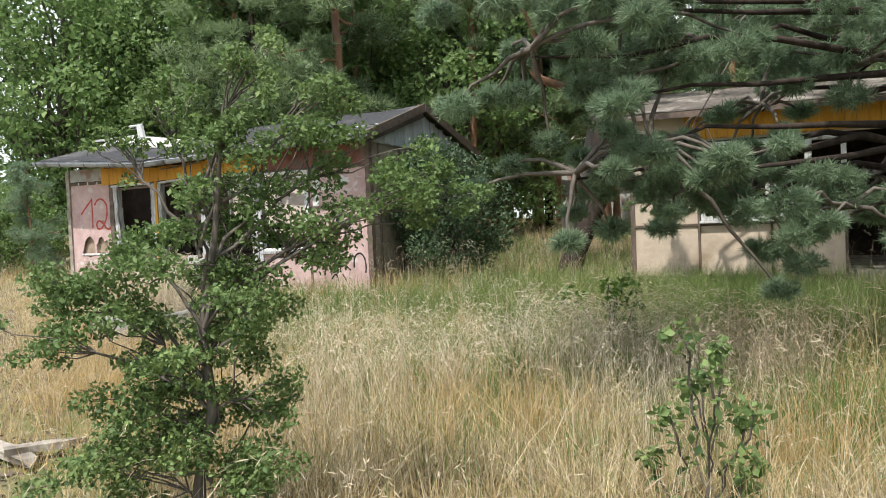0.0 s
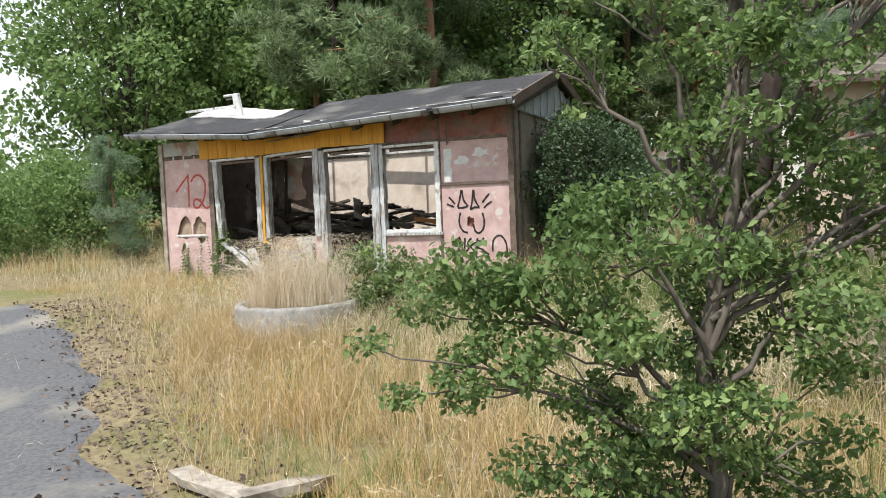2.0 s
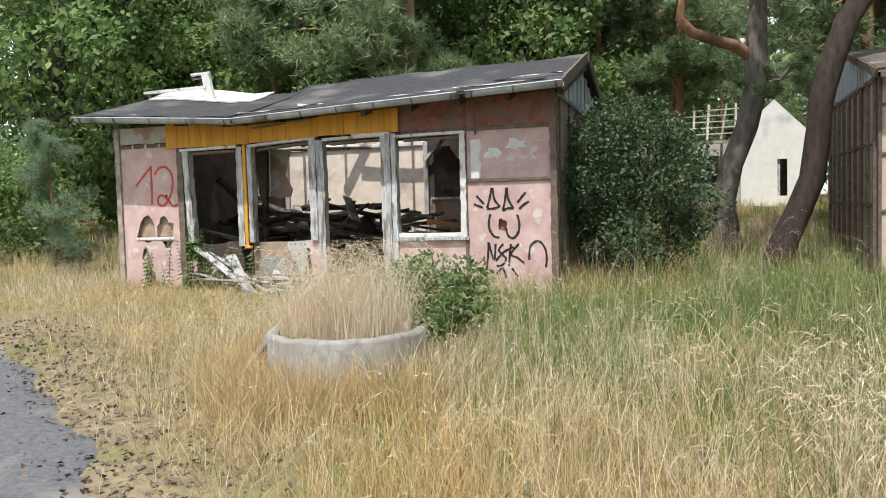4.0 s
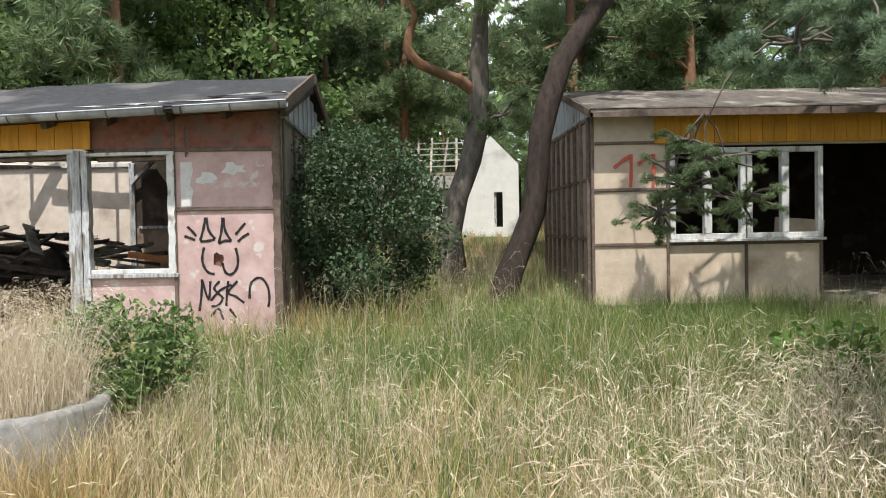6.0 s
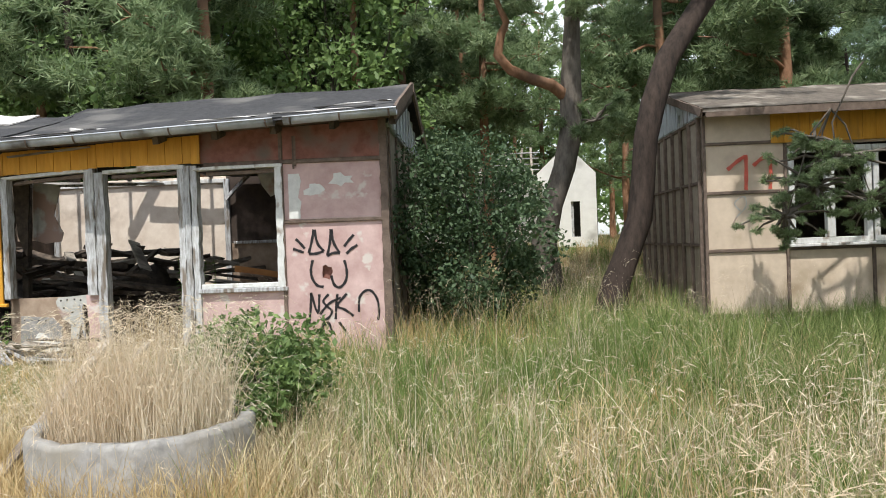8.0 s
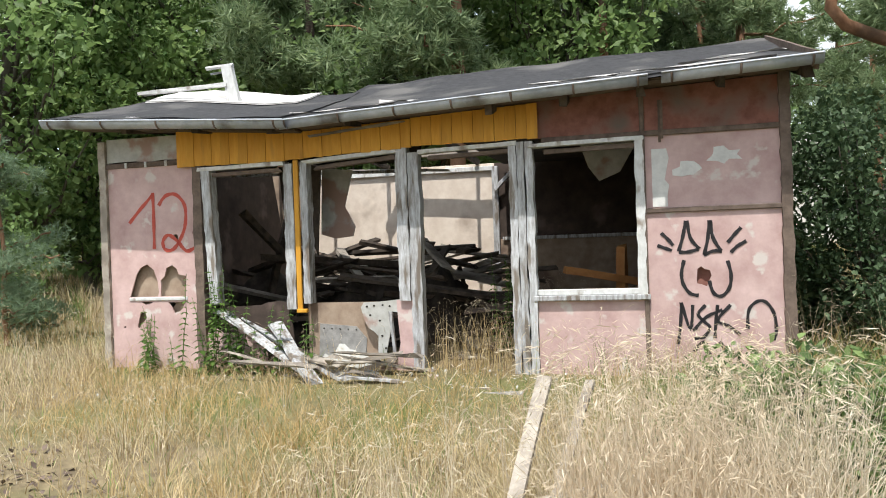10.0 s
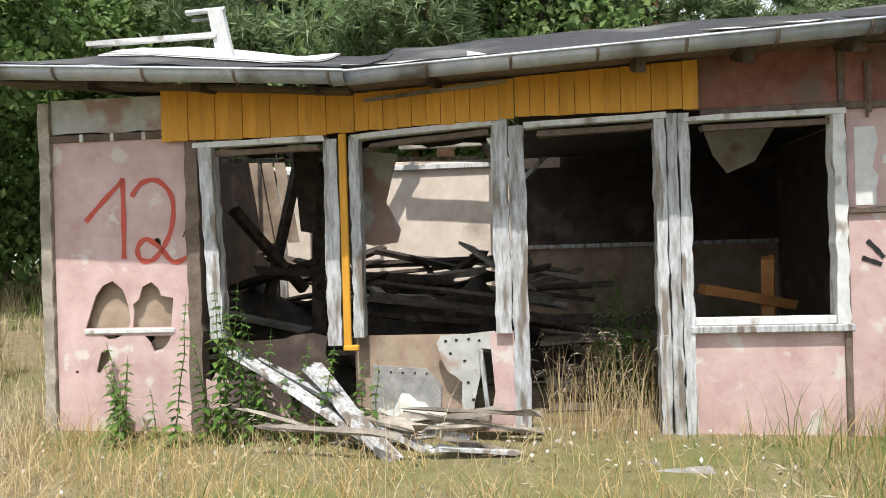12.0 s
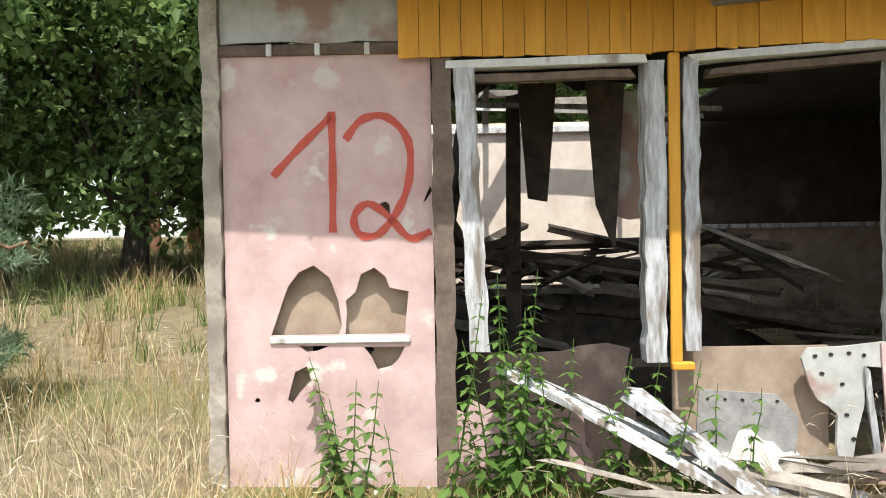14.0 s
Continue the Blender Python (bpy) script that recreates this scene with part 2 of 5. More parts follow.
def beam(name, a, b, w, h, mat, parent=None, label="", rag=0.004, roll=0.0):
    """A rough board from a to b, w wide and h thick."""
    a, b = Vector(a), Vector(b)
    m = Matrix.Translation(a) @ (b - a).to_track_quat("X", "Z").to_matrix().to_4x4() @ Matrix.Rotation(roll, 4, "X")
    bm = bmesh.new()
    L, n = (b - a).length, 5
    rings = []
    for i in range(n + 1):
        x = L * i / n
        j = [random.uniform(-rag, rag) for _ in range(8)]
        if i in (0, n):
            j = [3 * q for q in j]
        rings.append([bm.verts.new((x + j[k] * 2 * (i in (0, n)), s * w / 2 + j[k], t * h / 2 + j[k + 4] * 0.5)) for k, (s, t) in enumerate(((-1, -1), (1, -1), (1, 1), (-1, 1)))])
    for i in range(n):
        for k in range(4):
            bm.faces.new((rings[i][k], rings[i][(k + 1) % 4], rings[i + 1][(k + 1) % 4], rings[i + 1][k]))
    bm.faces.new(rings[0][::-1])
    bm.faces.new(rings[-1])
    bmesh.ops.recalc_face_normals(bm, faces=bm.faces[:])
    bm.transform(m)
    return part(name, bm, mat, parent, label)


def plate(name, outer, holes, y, thick, mat, parent=None, label=""):
    """An upright board in the plane y with an outline in (x, z) and holes through it."""
    from mathutils.geometry import tessellate_polygon
    loops = [[Vector((p[0], p[1], 0)) for p in outer]] + [[Vector((p[0], p[1], 0)) for p in h] for h in holes]
    flat = [p for l in loops for p in l]
    bm = bmesh.new()
    front = [bm.verts.new((p.x, y, p.y)) for p in flat]
    back = [bm.verts.new((p.x, y + thick, p.y)) for p in flat]
    for t in tessellate_polygon(loops):
        try:
            bm.faces.new([front[i] for i in t])
            bm.faces.new([back[i] for i in reversed(t)])
        except ValueError:
            pass
    s = 0
    for l in loops:
        n = len(l)
        for i in range(n):
            j = (i + 1) % n
            bm.faces.new((front[s + i], front[s + j], back[s + j], back[s + i]))
        s += n
    bmesh.ops.recalc_face_normals(bm, faces=bm.faces[:])
    return part(name, bm, mat, parent, label)


def ragged(x0, z0, x1, z1, step, amp, sides="t"):
    """An outline of a board whose named sides (b, r, t, l) are broken."""
    pts = []
    for side, (ax, az), (bx, bz) in (("b", (x0, z0), (x1, z0)), ("r", (x1, z0), (x1, z1)), ("t", (x1, z1), (x0, z1)), ("l", (x0, z1), (x0, z0))):
        n = max(2, int(math.hypot(bx - ax, bz - az) / step)) if side in sides else 1
        for i in range(n):
            k = amp if side in sides and i else 0
            pts.append((ax + (bx - ax) * i / n + random.uniform(-k, k), az + (bz - az) * i / n + random.uniform(-k, k)))
    return pts


def blob(cx, cz, rx, rz, n=14, amp=0.2):
    return [(cx + rx * math.cos(a) * q, cz + rz * math.sin(a) * q) for a, q in ((2 * math.pi * i / n, 1 + random.uniform(-amp, amp)) for i in range(n))]


def tube_arrays(pts, radii, n=8):
    pts = [Vector(p) for p in pts]
    V, F = [], []
    for i, p in enumerate(pts):
        d = (pts[min(i + 1, len(pts) - 1)] - pts[max(i - 1, 0)]).normalized()
        s = d.cross(Vector((0.3, 1, 0.1))).normalized()
        t = d.cross(s)
        for k in range(n):
            a = 2 * math.pi * k / n
            r = radii[i] * (1 + 0.1 * math.sin(3 * a + i))
            V.append(p + r * (math.cos(a) * s + math.sin(a) * t))
    for i in range(len(pts) - 1):
        for k in range(n):
            F.append((i * n + k, i * n + (k + 1) % n, (i + 1) * n + (k + 1) % n, (i + 1) * n + k))
    return np.array([tuple(v) for v in V]), np.array(F)


def tube(name, pts, radii, mat, parent=None, label="", n=8):
    V, F = tube_arrays(pts, radii, n)
    return raw(name, V, F, mat, parent, label, True)


def bend(a, b, sag, n=6, wob=0.0):
    """Points from a to b with a bow and a wobble."""
    a, b, sag = Vector(a), Vector(b), Vector(sag)
    out = []
    for i in range(n + 1):
        t = i / n
        w = Vector([random.uniform(-wob, wob) for _ in range(3)]) if 0 < i < n else Vector()
        out.append(a.lerp(b, t) + sag * 4 * t * (1 - t) + w)
    return out


def ribbon(name, strokes, width, y, mat, parent, label=""):
    """Painted strokes on an upright board: lines of (x, z), laid just proud of it."""
    first = None
    for st in strokes:
        V, pts = [], []
        for i in range(len(st) - 1):
            for k in range(4):
                t = k / 4
                p0, p1, p2, p3 = st[max(i - 1, 0)], st[i], st[i + 1], st[min(i + 2, len(st) - 1)]
                pts.append([0.5 * (2 * p1[c] + (p2[c] - p0[c]) * t + (2 * p0[c] - 5 * p1[c] + 4 * p2[c] - p3[c]) * t * t + (3 * p1[c] - p0[c] - 3 * p2[c] + p3[c]) * t ** 3) for c in (0, 1)])
        pts.append(list(st[-1]))
        for i, p in enumerate(pts):
            q, o = pts[min(i + 1, len(pts) - 1)], pts[max(i - 1, 0)]
            dx, dz = q[0] - o[0], q[1] - o[1]
            L = math.hypot(dx, dz) or 1
            w = width / 2 * (1 + 0.15 * math.sin(i * 1.7))
            V += [(p[0] - dz / L * w, y, p[1] + dx / L * w), (p[0] + dz / L * w, y, p[1] - dx / L * w)]
        F = [(2 * i, 2 * i + 1, 2 * i + 3, 2 * i + 2) for i in range(len(pts) - 1)]
        ob = raw("stroke" if first else name, V, F, mat, first or parent, "" if first else label)
        first = first or ob
    return first


def unit(n):
    v = rng.normal(size=(n, 3))
    return v / np.linalg.norm(v, axis=1, keepdims=True)


def leaf_arrays(P, size, up=0.4):
    """One pointed, folded leaf of two faces at each of the points."""
    n = len(P)
    d = unit(n)
    d[:, 2] -= 0.15
    nrm = unit(n)
    nrm[:, 2] = np.abs(nrm[:, 2]) + up
    s = np.cross(d, nrm)
    s /= np.linalg.norm(s, axis=1, keepdims=True) + 1e-9
    L = size * rng.uniform(0.6, 1.3, (n, 1))
    fold = np.cross(s, d) * L * 0.12
    V = np.stack([P, P + d * L * 0.5 + s * L * 0.33 + fold, P + d * L, P + d * L * 0.5 - s * L * 0.33 + fold], 1).reshape(-1, 3)
    i = np.arange(n)[:, None] * 4
    return V, np.concatenate([i + [[0, 1, 2]], i + [[0, 2, 3]]], 0)


def tuft_arrays(P, D, length, width, k=9):
    """At each point a brush of k thin needles that lean along D."""
    n = len(P)
    P2, D2 = np.repeat(P, k, 0), np.repeat(D, k, 0)
    d = unit(n * k) + 0.9 * D2
    d /= np.linalg.norm(d, axis=1, keepdims=True) + 1e-9
    s = np.cross(d, unit(n * k))
    s /= np.linalg.norm(s, axis=1, keepdims=True) + 1e-9
    L = length * rng.uniform(0.6, 1.2, (n * k, 1))
    base = P2 - D2 * length * 0.5 * rng.uniform(0, 1, (n * k, 1))
    V = np.stack([base - s * width / 2, base + s * width / 2, base + d * L], 1).reshape(-1, 3)
    return V, np.arange(n * k * 3).reshape(-1, 3)


def join(arrs):
    V, F, s = [], [], 0
    for v, f in arrs:
        V.append(v)
        F.append(f + s)
        s += len(v)
    return np.concatenate(V), np.concatenate(F)


def spray(c, r, n):
    """n points in an ellipsoid, thicker towards its skin."""
    return np.asarray(c) + unit(n) * np.asarray(r) * (rng.uniform(0.15, 1, (n, 1)) ** 0.5)


# ---- ground ----
def gz(x, y):
    return float(np.interp(y, [-80, 0, 6, 13, 33, 60, 300], [-0.1, -0.03, -0.02, 0.44, 1.12, 1.5, 1.5])) + 0.03 * math.sin(x * 0.9 + 1) * math.sin(y * 0.7)


def gz_arr(x, y):
    return np.interp(y, [-80, 0, 6, 13, 33, 60, 300], [-0.1, -0.03, -0.02, 0.44, 1.12, 1.5, 1.5]) + 0.03 * np.sin(x * 0.9 + 1) * np.sin(y * 0.7)


gx = np.concatenate([np.linspace(-300, -32, 12), np.linspace(-30, 30, 121), np.linspace(32, 300, 12)])
gy = np.concatenate([np.linspace(-200, -12, 8), np.linspace(-10, 50, 121), np.linspace(55, 400, 14)])
GX, GY = np.meshgrid(gx, gy)
nx, ny = len(gx), len(gy)
gi = (np.arange(ny - 1)[:, None] * nx + np.arange(nx - 1)[None]).ravel()[:, None]
tagged(raw("ground", np.stack([GX, GY, gz_arr(GX, GY)], -1).reshape(-1, 3), gi + [[0, 1, nx + 1, nx]], M_SOIL, smooth=True), "dry sandy ground under tall meadow grass", "ground", kind="structure")

# the overgrown track: centre line and half width, uneven edges
TRACK = [(-1.0, -6), (-2.0, -1), (-3.8, 3), (-5.6, 6.2), (-7.3, 9.2), (-9.0, 11.6), (-11.4, 14)]


def track_dist(x, y):
    d = np.full(np.shape(x), 1e9)
    for (ax, ay), (bx, by) in zip(TRACK, TRACK[1:]):
        t = np.clip(((x - ax) * (bx - ax) + (y - ay) * (by - ay)) / ((bx - ax) ** 2 + (by - ay) ** 2), 0, 1)
        d = np.minimum(d, np.hypot(x - ax - t * (bx - ax), y - ay - t * (by - ay)))
    return d


V, F = [], []
for i in range(60):
    t = i / 59 * (len(TRACK) - 2.2)
    k, f = int(t), t - int(t)
    (ax, ay), (bx, by) = TRACK[k], TRACK[k + 1]
    L = math.hypot(bx - ax, by - ay)
    sx, sy = (by - ay) / L, -(bx - ax) / L
    cx, cy = ax + f * (bx - ax), ay + f * (by - ay)
    for s in np.linspace(-1, 1, 9):
        w = 1.4 + 0.45 * noise.noise((i * 0.3, s * 3, 2.0)) * (abs(s) > 0.6)
        x, y = cx + sx * s * w, cy + sy * s * w
        V.append((x, y, gz(x, y) + 0.035 - 0.05 * (abs(s) > 0.9)))
F = [(i * 9 + k, i * 9 + k + 1, i * 9 + k + 10, i * 9 + k + 9) for i in range(59) for k in range(8)]
tagged(raw("road", V, F, M_ASPHALT, smooth=True), "cracked grey asphalt track edged with dry grass", "road", kind="structure")

# ---- the ruined pink bungalow ----
BASE_A = pose(-7.02, 14.93, 0.42, 0, 0, -21.9)
houseA = thing("bungalow", BASE_A, "ruined pink wooden bungalow with collapsed roof and glassless windows", "bungalow")
LEN, DEEP, RIDGE_Y = 6.36, 4.85, 2.0
# left panel with the kicked-in holes, its backing and the peeled strip above
hole1 = [(0.289, 0.758), (0.34, 0.898), (0.37, 0.98), (0.422, 1.047), (0.492, 1.077), (0.564, 1.019), (0.602, 0.91), (0.615, 0.80), (0.60, 0.758)]
hole2 = [(0.63, 0.758), (0.64, 0.86), (0.635, 0.915), (0.68, 0.95), (0.706, 1.033), (0.769, 1.063), (0.82, 1.02), (0.837, 0.97), (0.924, 0.952), (0.912, 0.85), (0.904, 0.758)]
hole3 = [(0.414, 0.71), (0.556, 0.707), (0.50, 0.685), (0.45, 0.68)]
hole4 = [(0.714, 0.70), (0.903, 0.70), (0.87, 0.64), (0.838, 0.61), (0.775, 0.595), (0.75, 0.65)]
hole5 = [(0.396, 0.59), (0.452, 0.615), (0.47, 0.55), (0.42, 0.50), (0.38, 0.444), (0.36, 0.46)]
wall = plate("wall_panel", ragged(0.085, 0.0, 1.04, 2.03, 0.12, 0.012, "b"), [hole1, hole2, hole3, hole4, hole5, blob(0.82, 1.33, 0.028, 0.028, 9), [(0.997, 1.36), (1.006, 1.36), (1.040, 1.41), (1.030, 1.43)], blob(0.22, 0.46, 0.012, 0.012, 7)], 0.0, 0.015, M_PINK, houseA, "faded pink board kicked full of holes")
ribbon("painted_number", [[(0.314, 1.485), (0.438, 1.615), (0.586, 1.755)], [(0.586, 1.775), (0.588, 1.535), (0.583, 1.225)], [(0.648, 1.645), (0.724, 1.735), (0.839, 1.745), (0.934, 1.635), (0.934, 1.455), (0.877, 1.315), (0.791, 1.215), (0.705, 1.215), (0.681, 1.295), (0.743, 1.355), (0.839, 1.295), (0.934, 1.195), (1.030, 1.225)]], 0.034, -0.004, M_RED, houseA, "number 12 in faded red spray paint")
plate("inner_board", ragged(0.08, 0.02, 1.0, 1.95, 0.2, 0.02, "r"), [blob(0.6, 0.68, 0.14, 0.06)], 0.06, 0.012, M_HARDBOARD, houseA, "stained cream fibreboard behind the holes")
box("batten", (0.285, -0.012, 0.718), (0.93, 0.04, 0.752), M_WHITEWOOD, houseA)
plate("upper_strip", ragged(0.085, 2.085, 0.9, 2.32, 0.1, 0.012, "b"), [], -0.004, 0.02, M_PATCH, houseA, "peeled grey and pink strip")
box("batten", (0.0, -0.02, 2.03), (0.93, 0.03, 2.08), M_BATTEN, houseA)
for x in (0.30, 0.52, 0.745):
    box("clip", (x, -0.032, 2.025), (x + 0.025, -0.018, 2.08), M_WHITEWOOD, houseA, "small white metal clip", 0.003)


def flaky_post(name, x0, x1, z0, z1, lean=0.0, y0=-0.03, y1=0.09, mat=None, label="weathered post with flaking white paint"):
    """An upright made of side by side laths with broken edges."""
    p = None
    n = max(1, round((x1 - x0) / 0.085))
    for i in range(n):
        a, b = x0 + (x1 - x0) * i / n, x0 + (x1 - x0) * (i + 1) / n
        o = plate(name if p is None else "lath", ragged(a + 0.004, z0 + random.uniform(0, 0.04), b - 0.004, z1, 0.07, 0.007, "rl"), [], y0 - random.uniform(0, 0.02), y1 - y0, mat or M_GREYWOOD, p or houseA, label if p is None else "")
        o.data.transform(Matrix(((1, 0, -lean, lean * z0), (0, 1, 0, 0), (0, 0, 1, 0), (0, 0, 0, 1))))
        p = p or o
    return p


flaky_post("corner_post", 0.0, 0.085, -0.02, 2.3, 0.0, mat=M_OLDWOOD, label="weathered brown-grey corner post")
flaky_post("jamb_post", 1.04, 1.14, -0.02, 2.0, 0.0, mat=M_BATTEN, label="brown bare jamb post")
flaky_post("window_jamb", 1.195, 1.295, 0.64, 1.96, 0.042)
flaky_post("window_jamb", 1.99, 2.09, 0.6, 1.97, 0.0)
flaky_post("window_jamb", 2.165, 2.24, 0.66, 1.98, 0.0)
box("cover_strip", (2.10, -0.05, 0.60), (2.15, -0.02, 2.0), M_YELLOW, houseA, "bright yellow cover strip")
box("strip_foot", (2.10, -0.07, 0.585), (2.20, -0.02, 0.62), M_YELLOW, houseA)
flaky_post("door_post", 3.09, 3.20, 0.68, 2.06, 0.0)
flaky_post("door_post", 3.20, 3.31, -0.03, 2.0, 0.0)
flaky_post("door_post", 4.11, 4.33, -0.03, 2.03, 0.0)
# heads of the openings
for x0, x1, za, zb in ((1.12, 2.0, 1.965, 1.98), (2.2, 3.14, 1.975, 2.03), (3.3, 4.18, 2.0, 2.02), (4.3, 5.26, 1.99, 2.0)):
    beam("head_rail", (x0, 0.0, za), (x1, 0.0, zb), 0.10, 0.034, M_WHITEWOOD, houseA)
    beam("head_rail", (x0 + 0.1, 0.03, za - 0.055), (x1 - 0.05, 0.03, zb - 0.055), 0.06, 0.035, M_BATTEN, houseA)
# framed window beside the door
flaky_post("window_jamb", 5.17, 5.25, 0.68, 2.0, 0.0, mat=M_WHITEWOOD)
box("window_sill", (4.30, -0.05, 0.655), (5.27, 0.08, 0.70), M_GREYWOOD, houseA, "flaking white sill")
box("window_sill", (4.33, -0.02, 0.70), (5.2, 0.05, 0.75), M_WHITEWOOD, houseA)
# lower walls
plate("wall_panel", ragged(4.33, -0.05, 5.25, 0.655, 0.1, 0.01, "b"), [], 0.0, 0.06, M_PINK, houseA)
plate("wall_panel", [(2.70, 0.62), (2.73, 0.665), (2.9, 0.672), (3.08, 0.69), (3.085, 0.57), (2.99, 0.58), (2.98, 0.4), (2.945, 0.26), (2.93, 0.17), (2.87, 0.14), (2.855, 0.22), (2.862, 0.36), (2.82, 0.40), (2.77, 0.43), (2.735, 0.50)], [], 0.01, 0.02, M_PATCH, houseA, "torn grey board with nail holes")
for q, (x, z) in enumerate(((2.76, 0.63), (2.83, 0.635), (2.91, 0.64), (2.79, 0.55), (2.88, 0.5), (2.9, 0.36), (2.93, 0.25), (2.98, 0.63))):
    plate("nail_hole", blob(x, z, 0.011, 0.009, 7), [], 0.006, 0.003, M_DARKVOID, houseA)
plate("loose_board", [(2.24, 0.13), (2.70, 0.10), (2.72, 0.33), (2.62, 0.44), (2.26, 0.47)], [], 0.09, 0.01, M_CONC, houseA, "grey fibre sheet edged with nails")
for x in (2.3, 2.38, 2.46, 2.54, 2.62):
    plate("nail_hole", blob(x, 0.425 - 0.05 * (x - 2.3), 0.009, 0.007, 6), [], 0.086, 0.003, M_DARKVOID, houseA)
plate("wall_panel", [(3.05, 0.685), (3.205, 0.69), (3.205, -0.12), (2.86, -0.12), (2.865, 0.04), (2.89, 0.115), (2.96, 0.09), (3.04, 0.12), (3.075, 0.3), (3.06, 0.5)], [], -0.006, 0.012, M_PINK, houseA)
beam("broken_rail", (2.62, -0.03, 0.03), (3.04, -0.02, 0.15), 0.03, 0.05, M_OLDWOOD, houseA)
beam("broken_rail", (2.985, 0.0, 0.58), (3.03, -0.01, 0.15), 0.03, 0.025, M_GREYWOOD, houseA)
plate("loose_board", ragged(2.14, 0.16, 2.86, 0.665, 0.08, 0.02, "b"), [], 0.10, 0.012, M_HARDBOARD, houseA, "brown torn hardboard")
plate("loose_board", ragged(1.2, 0.05, 1.95, 0.66, 0.1, 0.03, "tr"), [blob(1.6, 0.3, 0.12, 0.1)], 0.12, 0.012, M_BROWNIN, houseA)
plate("wall_panel", ragged(1.1, -0.02, 1.75, 0.42, 0.07, 0.04, "tr"), [], 0.0, 0.015, M_PINK, houseA)
# right panel and its battens
plate("wall_panel", [(5.25, -0.12), (6.34, -0.12), (6.34, 2.44), (5.25, 2.38)], [blob(5.685, 0.84, 0.06, 0.075, 11, 0.3), blob(5.36, 1.66, 0.02, 0.07)], 0.0, 0.015, M_PINK, houseA, "faded pink boarding with graffiti")
plate("inner_board", [(5.4, 0.6), (6.3, 0.6), (6.3, 1.8), (5.4, 1.8)], [], 0.05, 0.012, M_PINKDARK, houseA)
box("batten", (5.25, -0.025, 1.37), (6.36, 0.0, 1.41), M_BATTEN, houseA)
box("batten", (4.4, -0.025, 2.01), (6.36, 0.0, 2.055), M_BATTEN, houseA)
box("batten", (5.22, -0.024, 0.0), (5.26, 0.0, 2.4), M_BATTEN, houseA)
plate("plaster_patch", ragged(5.31, 1.42, 5.43, 1.9, 0.07, 0.03, "r"), [], -0.005, 0.004, M_FLAKE, houseA)
plate("plaster_patch", blob(5.60, 1.72, 0.11, 0.07, 12, 0.35), [], -0.005, 0.004, M_FLAKE, houseA)
plate("plaster_patch", blob(5.88, 1.82, 0.12, 0.06, 12, 0.35), [], -0.005, 0.004, M_FLAKE, houseA)
plate("plaster_patch", blob(6.18, 2.2, 0.05, 0.08, 9, 0.35), [], -0.005, 0.004, M_FLAKE, houseA)
flaky_post("corner_post", 6.30, 6.39, -0.12, 2.45, mat=M_BATTEN, label="dark brown corner post")
plate("upper_strip", [(4.33, 2.05), (5.22, 2.05), (5.22, 2.43), (4.33, 2.40)], [], -0.002, 0.02, M_PINKDARK, houseA, "weathered brown-red strip")
plate("upper_strip", [(5.26, 2.057), (6.30, 2.057), (6.30, 2.44), (5.26, 2.40)], [], -0.006, 0.005, M_PINKDARK, houseA)
# graffiti face and letters
ribbon("graffiti", [[(5.368, 1.203), (5.42, 1.15), (5.462, 1.097)], [(5.335, 1.10), (5.40, 1.075), (5.449, 1.055)], [(5.503, 1.047), (5.54, 1.17), (5.565, 1.297)], [(5.575, 1.297), (5.60, 1.15), (5.667, 1.062)], [(5.503, 1.04), (5.58, 1.04), (5.66, 1.06)], [(5.702, 1.012), (5.735, 1.15), (5.75, 1.293)], [(5.758, 1.293), (5.775, 1.15), (5.835, 1.04)], [(5.70, 1.01), (5.77, 1.04), (5.84, 1.035)], [(5.887, 1.106), (5.94, 1.17), (5.993, 1.227)], [(5.909, 1.026), (5.96, 1.075), (6.03, 1.116)], [(5.543, 0.973), (5.52, 0.87), (5.53, 0.78), (5.58, 0.70), (5.65, 0.68)], [(5.882, 0.96), (5.905, 0.85), (5.89, 0.74), (5.827, 0.672), (5.765, 0.70), (5.735, 0.80)]], 0.028, -0.005, M_BLACK, houseA, "black sprayed crown and face")
ribbon("graffiti", [[(5.475, 0.28), (5.50, 0.45), (5.51, 0.624)], [(5.51, 0.624), (5.576, 0.401), (5.60, 0.603)], [(5.70, 0.60), (5.64, 0.53), (5.68, 0.47), (5.73, 0.416), (5.68, 0.34), (5.605, 0.327)], [(5.794, 0.60), (5.78, 0.50), (5.765, 0.33)], [(5.895, 0.60), (5.79, 0.476), (5.87, 0.43), (5.96, 0.36)], [(5.60, 0.39), (5.70, 0.50), (5.83, 0.56)], [(6.02, 0.40), (6.03, 0.55), (6.09, 0.62), (6.16, 0.62), (6.22, 0.53), (6.235, 0.40), (6.22, 0.31)], [(5.60, 0.22), (5.68, 0.30), (5.73, 0.18)], [(5.80, 0.30), (5.87, 0.20)]], 0.026, -0.005, M_BLACK, houseA, "black sprayed letters")
ribbon("graffiti", [[(5.38, 1.95), (5.38, 2.3)], [(5.40, 2.3), (5.40, 1.98)]], 0.02, -0.030, M_BATTEN, houseA)


def eave(x):
    return 2.45 - 0.067 * (x + 0.2) if x < 2.2 else 2.29 + (x - 2.2) * 0.042


